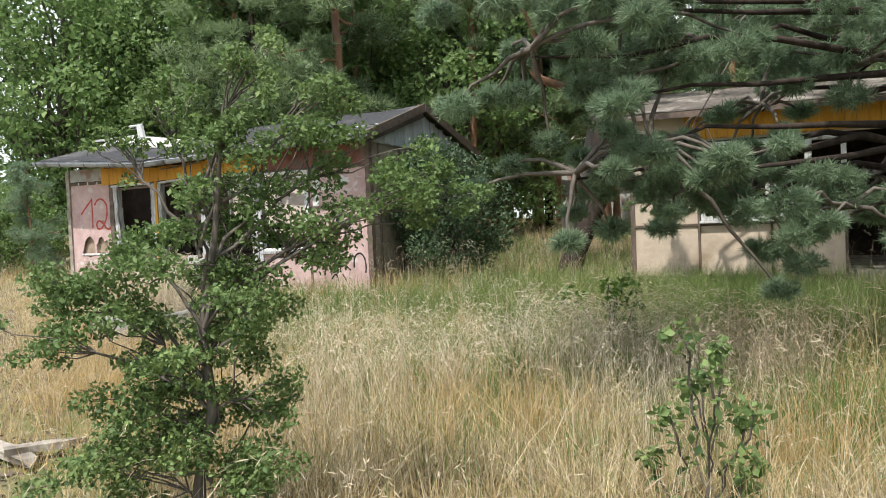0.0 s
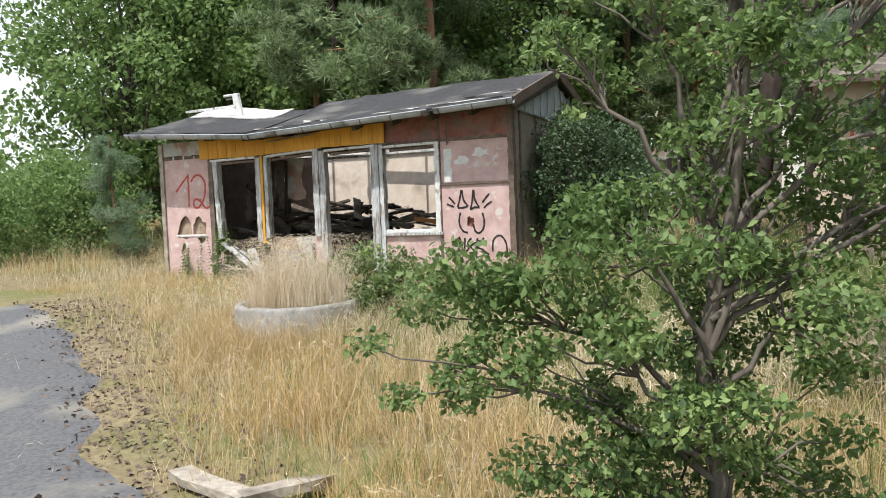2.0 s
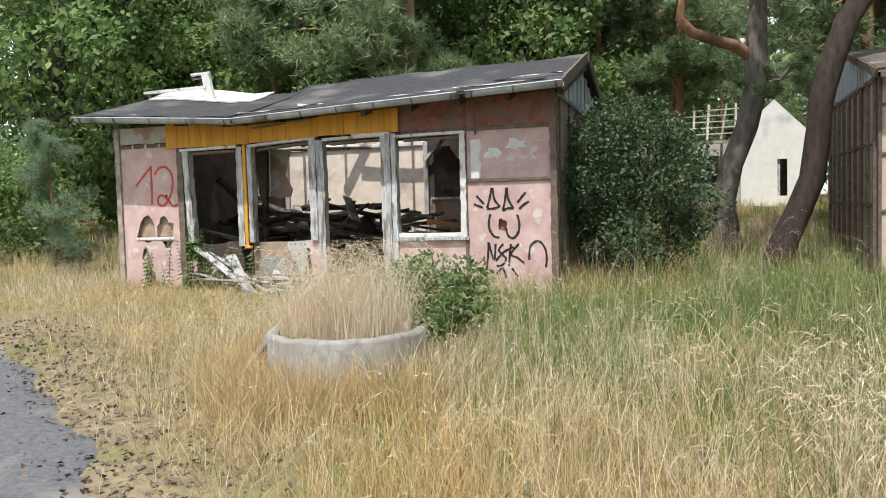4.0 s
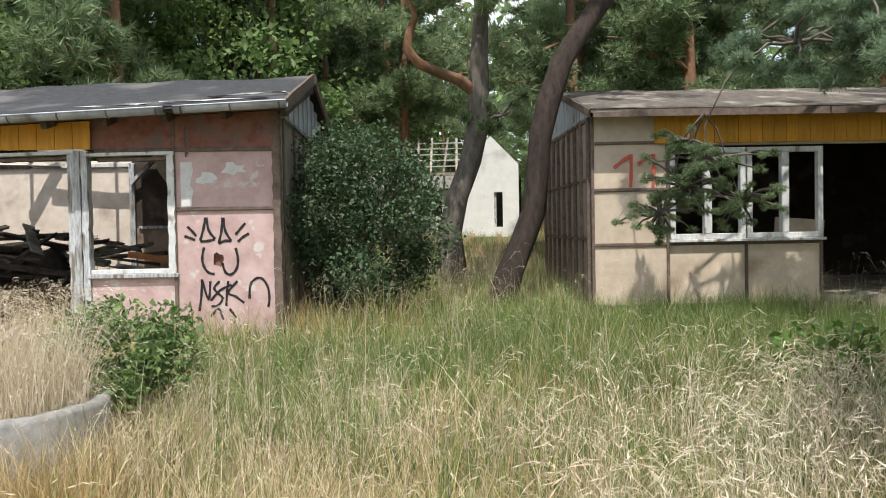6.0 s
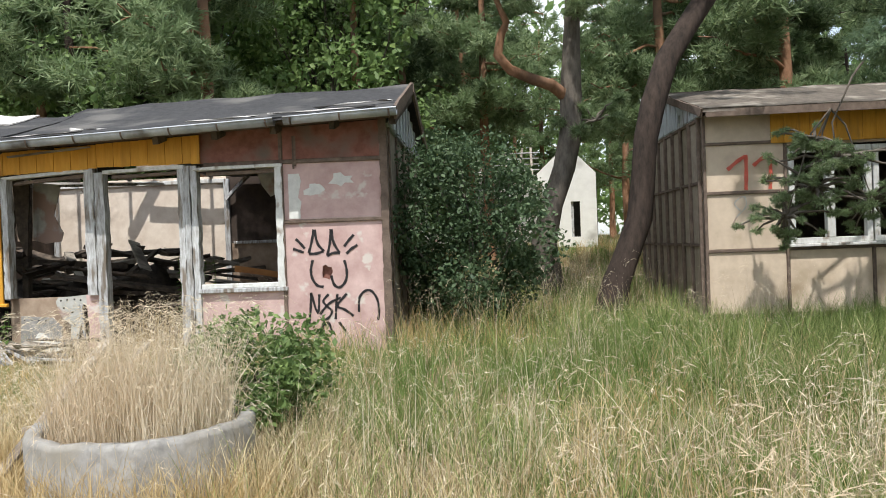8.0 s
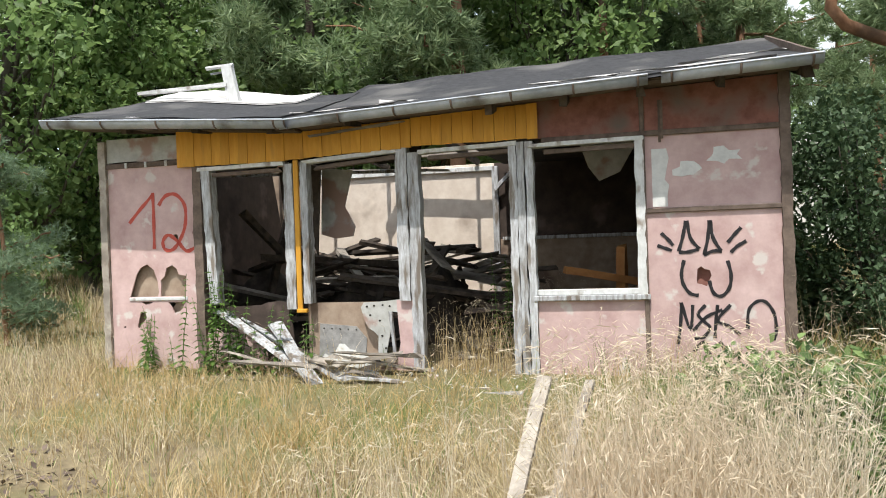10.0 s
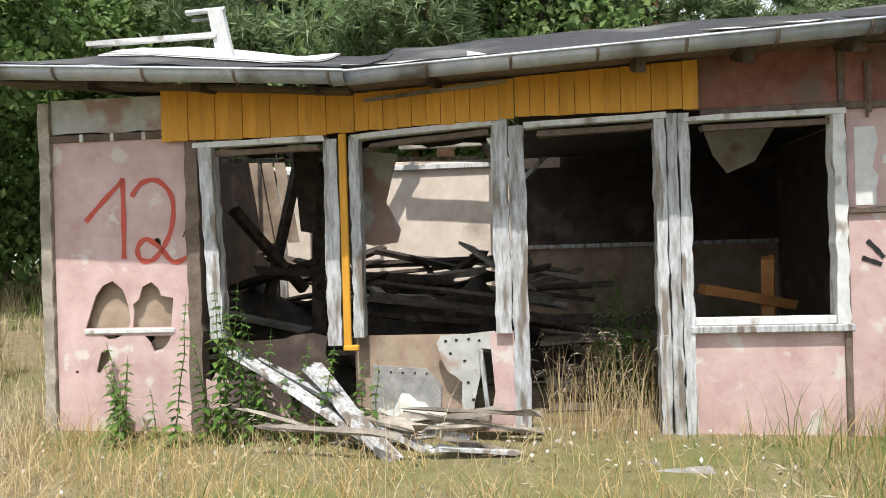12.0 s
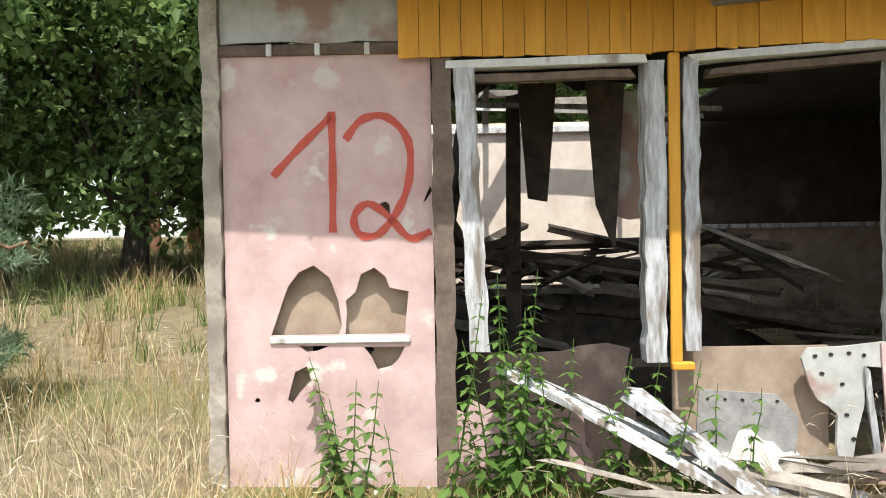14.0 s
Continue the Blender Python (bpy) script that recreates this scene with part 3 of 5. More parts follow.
# ochre boards under the eaves, two runs
for i in range(25):
    x = 0.90 + i * 0.094
    up = 2.0 if x < 1.9 else 2.0 + (x - 1.9) * 0.035
    plate("board", [(x, up + random.uniform(-0.008, 0.004)), (x + 0.091, up + random.uniform(-0.008, 0.004)), (x + 0.091, eave(x) - 0.035), (x, eave(x) - 0.035)], [], -0.055 - 0.006 * (i % 2), 0.018, M_YELLOW, houseA)
for i in range(12):
    x = 3.255 + i * 0.094
    plate("board", [(x, 2.05 + random.uniform(-0.008, 0.004)), (x + 0.091, 2.05 + random.uniform(-0.006, 0.004)), (x + 0.091, eave(x) - 0.03), (x, eave(x) - 0.03)], [], -0.062 - 0.006 * (i % 2), 0.018, M_YELLOW, houseA)
beam("hanging_lath", (2.3, -0.085, 2.20), (3.2, -0.1, 2.27), 0.03, 0.02, M_OLDWOOD, houseA, rag=0.006)
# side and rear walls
# left inner wall takes the shade of its roofed bay as its colour
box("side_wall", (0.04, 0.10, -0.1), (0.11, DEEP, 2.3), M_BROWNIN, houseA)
box("side_wall", (6.29, 0.06, -0.15), (6.36, DEEP, 2.42), M_SIDE, houseA, "weathered grey board side wall")
for i in range(6):
    box("batten", (6.362, 0.3 + i * 0.8, -0.1), (6.385, 0.35 + i * 0.8, 2.4), M_BATTEN, houseA)
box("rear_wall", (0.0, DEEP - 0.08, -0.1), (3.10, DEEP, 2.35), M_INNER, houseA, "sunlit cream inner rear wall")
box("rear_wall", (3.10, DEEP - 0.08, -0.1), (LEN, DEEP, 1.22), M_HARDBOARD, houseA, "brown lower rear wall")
# same wall continued, darkened in colour for the shade under the intact roof
box("rear_wall", (3.10, DEEP - 0.08, 1.22), (LEN, DEEP, 2.35), M_BROWNIN, houseA, "upper rear wall coloured dark for the shade under the roof")
box("wall_rail", (3.2, DEEP - 0.12, 1.20), (LEN - 0.1, DEEP - 0.082, 1.25), M_GREYWOOD, houseA)
beam("strut", (3.12, DEEP - 0.2, 1.95), (3.6, DEEP - 0.25, 2.4), 0.07, 0.05, M_GREYWOOD, houseA)
# dark brown lining, the right room's shade put into its colour
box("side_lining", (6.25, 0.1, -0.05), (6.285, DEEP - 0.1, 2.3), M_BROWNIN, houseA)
box("wall_rail", (0.0, DEEP - 0.13, 2.24), (3.1, DEEP - 0.082, 2.31), M_WHITEWOOD, houseA)
for x in (0.12, 3.07):
    box("wall_rail", (x, DEEP - 0.15, 0.0), (x + 0.09, DEEP - 0.082, 2.3), M_GREYWOOD, houseA)
plate("gable", [(0, 2.3), (DEEP, 2.25), (RIDGE_Y, 2.98)], [], 0, 0.05, M_GABLE, houseA).matrix_basis = pose(6.40, 0, 0.1, 0, 0, 90)
for i in range(12):
    x = 0.4 * (i + 0.5)
    h = 0.62 * (x / RIDGE_Y if x < RIDGE_Y else (DEEP - x) / (DEEP - RIDGE_Y))
    box("gable_board", (6.402, x - 0.1, 2.40), (6.42, x + 0.1, 2.44 + h), M_GABLE, houseA)
box("house_floor", (0.0, 0.05, -0.3), (LEN, DEEP, -0.05), M_OLDWOOD, houseA, "rotten plank floor strewn with debris")
# ceiling board whose near-black colour stands for the shade indoors
box("ceiling_sheet", (3.25, 0.1, 2.32), (6.24, DEEP - 0.15, 2.35), M_DARKVOID, houseA, "inner ceiling board coloured near-black for the room's shade")


# roof: sagging felt sheets over laths
def ridge(x):
    return float(np.interp(x, [-0.5, 0.4, 1.4, 2.6, 4.0, 5.5, 6.8], [3.24, 3.20, 3.04, 3.06, 3.11, 3.14, 3.18]))


def sheet(name, x0, x1, y0, y1, zf, mat, label="", n=24, k=8, th=0.03):
    V = []
    for i in range(n + 1):
        for j in range(k + 1):
            x, y = x0 + (x1 - x0) * i / n, y0 + (y1 - y0) * j / k
            V.append((x, y, zf(x, j / k) + 0.025 * noise.noise((x * 2.2, y * 2.2, 1.0))))
    F = [(i * (k + 1) + j, (i + 1) * (k + 1) + j, (i + 1) * (k + 1) + j + 1, i * (k + 1) + j + 1) for i in range(n) for j in range(k)]
    N = len(V)
    V += [(x, y, z - th) for x, y, z in V]
    F += [tuple(N + q for q in f[::-1]) for f in F]
    ring = [i * (k + 1) for i in range(n + 1)] + [n * (k + 1) + j for j in range(1, k + 1)] + [i * (k + 1) + k for i in range(n - 1, -1, -1)] + [j for j in range(k - 1, 0, -1)]
    F += [(a, b, N + b, N + a) for a, b in zip(ring, ring[1:] + ring[:1])]
    return raw(name, V, F, mat, houseA, label)


def slope(x, t):
    return eave(x) + 0.02 + (ridge(x) - eave(x)) * t - 0.05 * math.sin(math.pi * t)


sheet("roof_sheet", -0.17, 2.22, -0.56, 1.5, lambda x, t: slope(x, t * 0.8), M_FELT, "black roofing felt sagging")
sheet("roof_sheet", 2.15, 6.53, -0.46, 2.0, slope, M_FELT, "black roofing felt with pale torn streaks", 40)
sheet("roof_sheet", 3.7, 6.53, 2.0, DEEP + 0.35, lambda x, t: ridge(x) - 0.75 * t, M_FELT, "", 20)
sheet("collapsed_sheet", -0.05, 1.75, 0.85, 1.55, lambda x, t: slope(x, 0.8 * (1.41 + 0.7 * t) / 2.06) + 0.022, M_SHEET, "pale sheet of the broken roof", 24, 6, 0.012)
for x, y, L, a in ((0.0, -0.36, 1.2, 4), (0.9, 0.45, 0.7, -6), (0.5, 0.6, 0.4, 3), (3.0, 0.0, 0.4, 30), (5.2, -0.2, 1.1, 6), (5.6, 0.3, 0.8, -4), (4.4, -0.3, 0.7, 3), (2.2, -0.25, 0.9, 8)):
    z = slope(x, (y + 0.4) / 2.4 if x > 1.9 else (y + 0.38) / 1.58 * 0.62) + 0.035
    beam("torn_strip", (x, y, z), (x + L * math.cos(radians(a)), y + L * math.sin(radians(a)), slope(x + L, (y + 0.4) / 2.4 if x > 1.9 else 0.02) + 0.04), 0.05, 0.008, M_SHEET, houseA, rag=0.012)
# barge boards on the gable end
beam("barge_board", (6.52, -0.38, eave(6.7) - 0.03), (6.52, 2.0, ridge(6.7) - 0.03), 0.03, 0.14, M_BATTEN, houseA)
beam("barge_board", (6.52, 2.0, ridge(6.7) - 0.03), (6.52, DEEP + 0.3, ridge(6.7) - 0.75), 0.03, 0.14, M_BATTEN, houseA)
for i in range(5):
    x = 4.0 + i * 0.62
    beam("rafter", (x, -0.3, eave(x) - 0.08), (x, 1.95, ridge(x) - 0.16), 0.06, 0.1, M_DARKWOOD, houseA)
for i in range(4):
    x = 0.5 + i * 0.75
    beam("rafter", (x, -0.3, eave(x) - 0.03), (x + 0.1, 1.3, eave(x) + 0.15), 0.06, 0.1, M_DARKWOOD, houseA)
# brace and purlin added along the sun's line to cast bands on the rear wall
beam("roof_brace", (1.91, 4.59, 2.62), (1.41, 4.18, 2.56), 0.13, 0.06, M_OLDWOOD, houseA)
beam("purlin", (1.77, 4.4, 2.5), (3.04, 4.35, 2.5), 0.10, 0.08, M_OLDWOOD, houseA)
for x in (0.45, 1.35, 2.75):
    beam("rafter", (x, 1.3, 2.62), (x + 0.1, DEEP - 0.05, 2.38), 0.05, 0.09, M_DARKWOOD, houseA)
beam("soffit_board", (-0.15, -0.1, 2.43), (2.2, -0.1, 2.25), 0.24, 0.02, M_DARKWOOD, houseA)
beam("soffit_board", (2.2, -0.15, 2.28), (6.5, -0.15, 2.47), 0.34, 0.02, M_BATTEN, houseA)


def gutter(x0, x1, za, zb, parent, y=-0.46):
    """A half-round trough with a rolled lip."""
    n, V, F = 10, [], []
    for s, (x, z) in enumerate(((x0, za), (x1, zb))):
        for q, r in ((0, 0.065), (1, 0.06)):
            for i in range(n + 1):
                a = math.pi * (1 + i / n)
                V.append((x, y + r * math.cos(a), z + r * math.sin(a)))
    m = n + 1
    for i in range(n):
        F += [(i, i + 1, 2 * m + i + 1, 2 * m + i), (m + i + 1, m + i, 3 * m + i, 3 * m + i + 1), (i, m + i, m + i + 1, i + 1), (2 * m + i + 1, 3 * m + i + 1, 3 * m + i, 2 * m + i)]
    g = raw("gutter", V, F, M_GUTTER, parent, "dented zinc gutter")
    tube("lip", [(x0, y - 0.066, za + 0.005), (x1, y - 0.066, zb + 0.005)], [0.009, 0.009], M_GUTTER, g, n=6)
    k = max(1, round((x1 - x0) / 0.55))
    for i in range(k + 1):
        t = (i + 0.15) / (k + 0.3)
        x, z = x0 + (x1 - x0) * t, za + (zb - za) * t
        tube("bracket", [(x, y + 0.069 * math.cos(a), z + 0.069 * math.sin(a)) for a in [math.pi * (1 + j / 8) for j in range(9)]], [0.009] * 9, M_BATTEN, g, n=5)


gutter(-0.19, 2.27, 2.445, 2.28, houseA, -0.52)
gutter(2.18, 5.30, 2.285, 2.415, houseA)
gutter(5.40, 6.55, 2.42, 2.47, houseA)
# vent pipe on the broken roof
plate("vent_pipe", [(0.88, 2.75), (1.02, 2.75), (0.97, 2.97), (0.92, 3.22), (0.8, 3.22)], [], 1.0, 0.07, M_WHITEWOOD, houseA, "white bent vent stack")
tube("vent_cap", [(0.94, 1.03, 3.21), (0.61, 1.03, 3.2)], [0.022, 0.022], M_WHITEWOOD, houseA, n=6)
tube("vent_cap", [(0.86, 1.05, 3.15), (0.65, 1.05, 3.14)], [0.012, 0.012], M_GUTTER, houseA, n=6)
beam("roof_lath", (-0.17, 0.95, 2.97), (0.86, 1.0, 3), 0.05, 0.04, M_WHITEWOOD, houseA)
# hanging ceiling scraps
plate("ceiling_scrap", [(1.99, 2.01), (2.33, 1.97), (2.28, 1.79), (2.23, 1.6), (2.34, 1.39), (2.31, 1.29), (2.12, 1.27), (1.96, 1.32)], [], 0.9, 0.015, M_PATCH, houseA, "torn grey sheet hanging down")
plate("ceiling_scrap", [(1.55, 1.4), (1.66, 1.38), (1.72, 2.05), (1.5, 2.05)], [], 0.9, 0.02, M_DARKWOOD, houseA)
plate("ceiling_scrap", [(1.9, 1.35), (2.0, 1.1), (2.06, 2.0), (1.85, 2.05)], [], 0.7, 0.02, M_DARKWOOD, houseA)
plate("ceiling_scrap", [(4.64, 2.11), (5.19, 2.1), (5.02, 1.82), (4.82, 1.74), (4.72, 1.88)], [], 1.1, 0.02, M_PATCH, houseA, "torn pale ceiling board")

# ragged edge coloured near-black, a silhouette before the lit rear wall
plate("ceiling_scrap", ragged(1.0, 2.06, 3.0, 2.36, 0.14, 0.06, "b"), [], 1.15, 0.02, M_DARKVOID, houseA, "ragged ceiling edge hanging down, coloured near-black as a silhouette")
beam("ceiling_lath", (0.3, 1.4, 2.05), (2.9, 1.7, 2.0), 0.05, 0.03, M_GREYWOOD, houseA)
beam("ceiling_lath", (1.2, 2.2, 2.12), (3.0, 2.4, 2.06), 0.05, 0.03, M_SHEET, houseA)

for q in range(3):
    x = 0.37 + 0.13 * q
    plate("leaning_board", [(x + 0.14, 1.35), (x + 0.26, 1.35), (x + 0.115, 2.25), (x, 2.25)], [], 3.0 + 0.02 * q, 0.02, M_HARDBOARD, houseA, "brown board leaning against the inner wall")

# collapsed roof timbers inside, each plank lying loose
def debris(m, n, x0, x1, y0, y1, z0, z1, mats, long=(0.6, 2.0), slopes=0.25, seed=1):
    r = random.Random(seed)
    for i in range(n):
        x, y, z = r.uniform(x0, x1), r.uniform(y0, y1), r.uniform(z0, z1)
        L, a, s = r.uniform(*long), r.uniform(0, math.pi), r.uniform(-slopes, slopes)
        d = Vector((math.cos(a), 0.6 * math.sin(a), s)) * L / 2
        c = Vector((x, y, z))
        lo, hi = c - d, c + d
        for p in (lo, hi):
            p.x, p.y, p.z = min(max(p.x, 0.1), 6.2), min(max(p.y, 0.15), DEEP - 0.15), max(p.z, -0.03)
        if (hi - lo).length < 0.2:
            continue
        o = beam("fallen_plank", lo, hi, r.uniform(0.05, 0.14), r.uniform(0.02, 0.06), r.choice(mats), rag=0.006, roll=r.uniform(-0.6, 0.6))
        o.matrix_world = m
        tagged(o, "splintered roof plank fallen on the rubble heap", "plank", "collapsed roof timbers")


V = []
n = 34
for i in range(n + 1):
    for j in range(n + 1):
        x, y = 0.1 + 4.2 * i / n, 0.25 + 4.4 * j / n
        h = 0.95 * math.exp(-((x - 2.5) / 1.0) ** 2 - ((y - 2.5) / 0.95) ** 2) + 0.85 * math.exp(-((x - 0.8) / 0.8) ** 2 - ((y - 2.0) / 0.9) ** 2)
        V.append((x, y, -0.04 + h * (1 + 0.35 * noise.noise((x * 3, y * 3, 0))) + 0.06 * noise.noise((x * 9, y * 9, 3))))
heap = raw("rubble", V, [(i * (n + 1) + j, (i + 1) * (n + 1) + j, (i + 1) * (n + 1) + j + 1, i * (n + 1) + j + 1) for i in range(n) for j in range(n)], M_DARKWOOD)
heap.matrix_world = BASE_A
tagged(heap, "dark charred rubble heap inside the ruin", "rubble")
debris(BASE_A, 60, 0.9, 3.5, 1.4, 3.6, 0.6, 1.12, [M_DARKWOOD, M_DARKWOOD, M_OLDWOOD], seed=2)
debris(BASE_A, 26, 0.3, 4.2, 0.5, 2.6, 0.1, 0.6, [M_DARKWOOD, M_OLDWOOD, M_BATTEN], seed=3)
debris(BASE_A, 14, 3.5, 4.1, 0.4, 2.0, 0.0, 0.2, [M_OLDWOOD, M_BATTEN], (0.4, 0.9), 0.1, 4)
for k, (a, b) in enumerate((((0.9, 1.6, 0.3), (1.25, 2.0, 2.2)), ((1.3, 1.8, 0.9), (0.9, 1.2, 1.6)), ((1.5, 1.5, 0.4), (1.52, 1.6, 2.1)), ((1.0, 1.4, 1.1), (2.6, 2.0, 0.95)), ((4.5, 0.6, 0.9), (5.2, 0.9, 0.75)), ((5.0, 0.8, 0.1), (5.02, 0.85, 1.1)))):
    o = beam("fallen_rafter", a, b, 0.09, 0.07, M_DARKWOOD if k < 4 else M_DULLORANGE)
    o.matrix_world = BASE_A
    tagged(o, "charred rafter leaning in the ruin" if k < 4 else "orange broken furniture slat inside", "rafter")
# pale planks fallen out below the window
for k, (a, b, w) in enumerate((((1.35, -0.1, 0.62), (2.55, -0.55, 0.0), 0.10), ((1.55, -0.05, 0.52), (2.75, -0.5, 0.02), 0.07), ((1.9, -0.12, 0.5), (2.65, -0.75, -0.08), 0.12), ((2.1, -0.25, 0.05), (3.1, -0.12, 0.22), 0.09), ((2.2, -0.35, 0.02), (2.95, -0.3, 0.02), 0.1), ((2.9, -0.5, -0.02), (4.0, -0.62, -0.01), 0.06))):
    o = beam("fallen_plank", a, b, w, 0.03, M_GREYWOOD if k < 3 else M_OLDWOOD, rag=0.01)
    o.matrix_world = BASE_A
    tagged(o, "pale flaking plank fallen out below the window", "plank", "planks below the window")
rp = random.Random(21)
for k in range(12):
    x, y, z = rp.uniform(1.5, 3.1), rp.uniform(-0.75, -0.12), rp.uniform(0.02, 0.3)
    a, L = rp.uniform(-0.9, 0.5), rp.uniform(0.4, 1.0)
    d = Vector((math.cos(a), 0.5 * math.sin(a), -0.3 * rp.random())) * L / 2
    o = beam("fallen_plank", Vector((x, y, z)) - d, Vector((x, y, max(z, 0.08))) + d, rp.uniform(0.03, 0.09), 0.02, rp.choice([M_GREYWOOD, M_OLDWOOD, M_OLDWOOD]), rag=0.008, roll=rp.uniform(-0.5, 0.5))
    o.matrix_world = BASE_A
    tagged(o, "splintered grey lath on the heap below the window", "plank", "planks below the window")
V, n = [], 18
for i in range(n + 1):
    for j in range(n + 1):
        x, y = 2.05 + 0.9 * i / n, -0.25 + 0.9 * j / n
        h = 0.34 * math.exp(-((x - 2.5) / 0.27) ** 2 - ((y - 0.18) / 0.27) ** 2)
        V.append((x, y, -0.02 + h * (1 + 0.5 * noise.noise((x * 9, y * 9, 2))) + 0.03 * noise.noise((x * 25, y * 25, 3))))
o = raw("plaster_rubble", V, [(i * (n + 1) + j, (i + 1) * (n + 1) + j, (i + 1) * (n + 1) + j + 1, i * (n + 1) + j + 1) for i in range(n) for j in range(n)], M_PATCH)
o.matrix_world = BASE_A
tagged(o, "pale crumbled plaster heap in the broken wall", "rubble")
slab = box("door_slab", (3.15, -0.75, -0.2), (4.3, -0.07, -0.01), M_CONC, bevel=0.02, rag=0.01)
slab.matrix_world = BASE_A
tagged(slab, "worn concrete doorstep slab before the doorway", "slab")

# ---- the cream bungalow beyond ----
BASE_B = pose(3.08, 12.77, 0.58, 0, 0, -22.5)
houseB = thing("bungalow", BASE_B, "abandoned cream bungalow with ochre fascia and white windows", "bungalow")


def wallB(x0, x1, z0, z1, mat=None):
    return box("wall_panel", (x0, 0, z0), (x1, 0.06, z1), mat or M_CREAM, houseB, bevel=0.004)


for x0, x1 in ((0.03, 1.0), (1.04, 2.05), (2.09, 3.06)):
    wallB(x0, x1, -0.1, 0.68)
wallB(0.03, 1.0, 0.72, 1.41)
wallB(0.03, 1.0, 1.45, 2.42)
wallB(4.1, 6.3, -0.1, 0.74)
wallB(5.2, 6.3, 0.74, 2.42)
box("upper_wall", (1.04, 0.0, 2.0), (6.3, 0.06, 2.42), M_CREAM, houseB)
for z in (0.68, 1.41):
    box("batten", (0.0, -0.022, z), (1.04 if z > 1 else 3.1, 0.03, z + 0.04), M_BATTEN, houseB)
box("batten", (0.0, -0.022, 2.03), (1.04, 0.03, 2.07), M_BATTEN, houseB)
for x in (0.0, 1.0, 2.05, 3.06, 4.06, 6.3):
    box("batten", (x, -0.024, -0.1), (x + 0.04, 0.03, 2.4 if x in (0.0, 1.0, 6.3) else 0.74), M_BATTEN, houseB)


def window(x0, x1, z0, z1, parent, mulls=1):
    w = box("window", (x0, -0.03, z0), (x0 + 0.07, 0.07, z1), M_WHITEWOOD, parent, "white flaking window frame without glass")
    box("frame", (x1 - 0.07, -0.03, z0), (x1, 0.07, z1), M_WHITEWOOD, w)
    box("frame", (x0 + 0.07, -0.03, z1 - 0.07), (x1 - 0.07, 0.07, z1), M_WHITEWOOD, w)
    box("frame", (x0 + 0.07, -0.03, z0), (x1 - 0.07, 0.07, z0 + 0.07), M_WHITEWOOD, w)
    box("sill", (x0 - 0.02, -0.08, z0 - 0.04), (x1 + 0.02, 0.06, z0 - 0.002), M_WHITEWOOD, w)
    for i in range(mulls):
        x = x0 + (x1 - x0) * (i + 1) / (mulls + 1)
        box("mullion", (x - 0.05, -0.035, z0 + 0.07), (x + 0.05, 0.065, z1 - 0.07), M_WHITEWOOD, w)


window(1.05, 2.06, 0.76, 1.97, houseB)
window(2.08, 3.10, 0.76, 1.97, houseB)
window(4.1, 5.2, 0.83, 2.0, houseB)
box("board", (2.6, 0.5, 0.95), (3.3, 0.53, 1.25), M_CREAM, houseB, turn=Matrix.Rotation(0.08, 4, "Y"))
for i in range(34):
    x = 0.84 + i * 0.16
    box("board", (x, -0.05 - 0.005 * (i % 2), 2.03), (x + 0.156, -0.03, 2.42), M_YELLOW, houseB, bevel=0.004)
# left side wall: panels and battens
for i in range(4):
    for j, (za, zb) in enumerate(((-0.1, 0.76), (0.8, 1.56), (1.6, 2.4))):
        box("side_panel", (0.0, 0.08 + i * 0.95, za), (0.06, 0.98 + i * 0.95, zb), M_SIDE, houseB, bevel=0.004)
for i in range(9):
    box("batten", (-0.045, 0.06 + i * 0.47, -0.1), (0.0, 0.1 + i * 0.47, 2.4), M_BATTEN, houseB)
for z in (0.76, 1.56, 2.36):
    box("batten", (-0.03, 0.06, z), (0.03, 3.85, z + 0.04), M_BATTEN, houseB)
box("side_wall", (6.28, 0.06, -0.1), (6.34, 3.85, 2.4), M_SIDE, houseB)
# rear wall, ceiling and inner wall carry the indoor shade in their colours
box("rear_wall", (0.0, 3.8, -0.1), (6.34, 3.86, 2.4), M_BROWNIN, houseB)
box("house_floor", (0.06, 0.06, -0.3), (6.28, 3.8, -0.04), M_OLDWOOD, houseB)
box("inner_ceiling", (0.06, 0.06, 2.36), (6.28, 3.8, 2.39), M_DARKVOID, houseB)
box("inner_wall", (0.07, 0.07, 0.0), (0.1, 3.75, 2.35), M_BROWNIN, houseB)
plate("gable", [(0, 2.4), (3.86, 2.4), (1.93, 2.98)], [blob(1.0, 2.52, 0.07, 0.07, 8)], 0, 0.05, M_GABLE, houseB).matrix_basis = pose(0.02, 0, 0, 0, 0, 90)
for i in range(10):
    y = 0.193 + 0.386 * i
    h = 0.56 * (1 - abs(y - 1.93) / 1.93)
    if i != 2:
        box("gable_board", (-0.045, y - 0.18, 2.41), (-0.032, y + 0.18, 2.43 + h), M_GABLE, houseB, bevel=0.003)


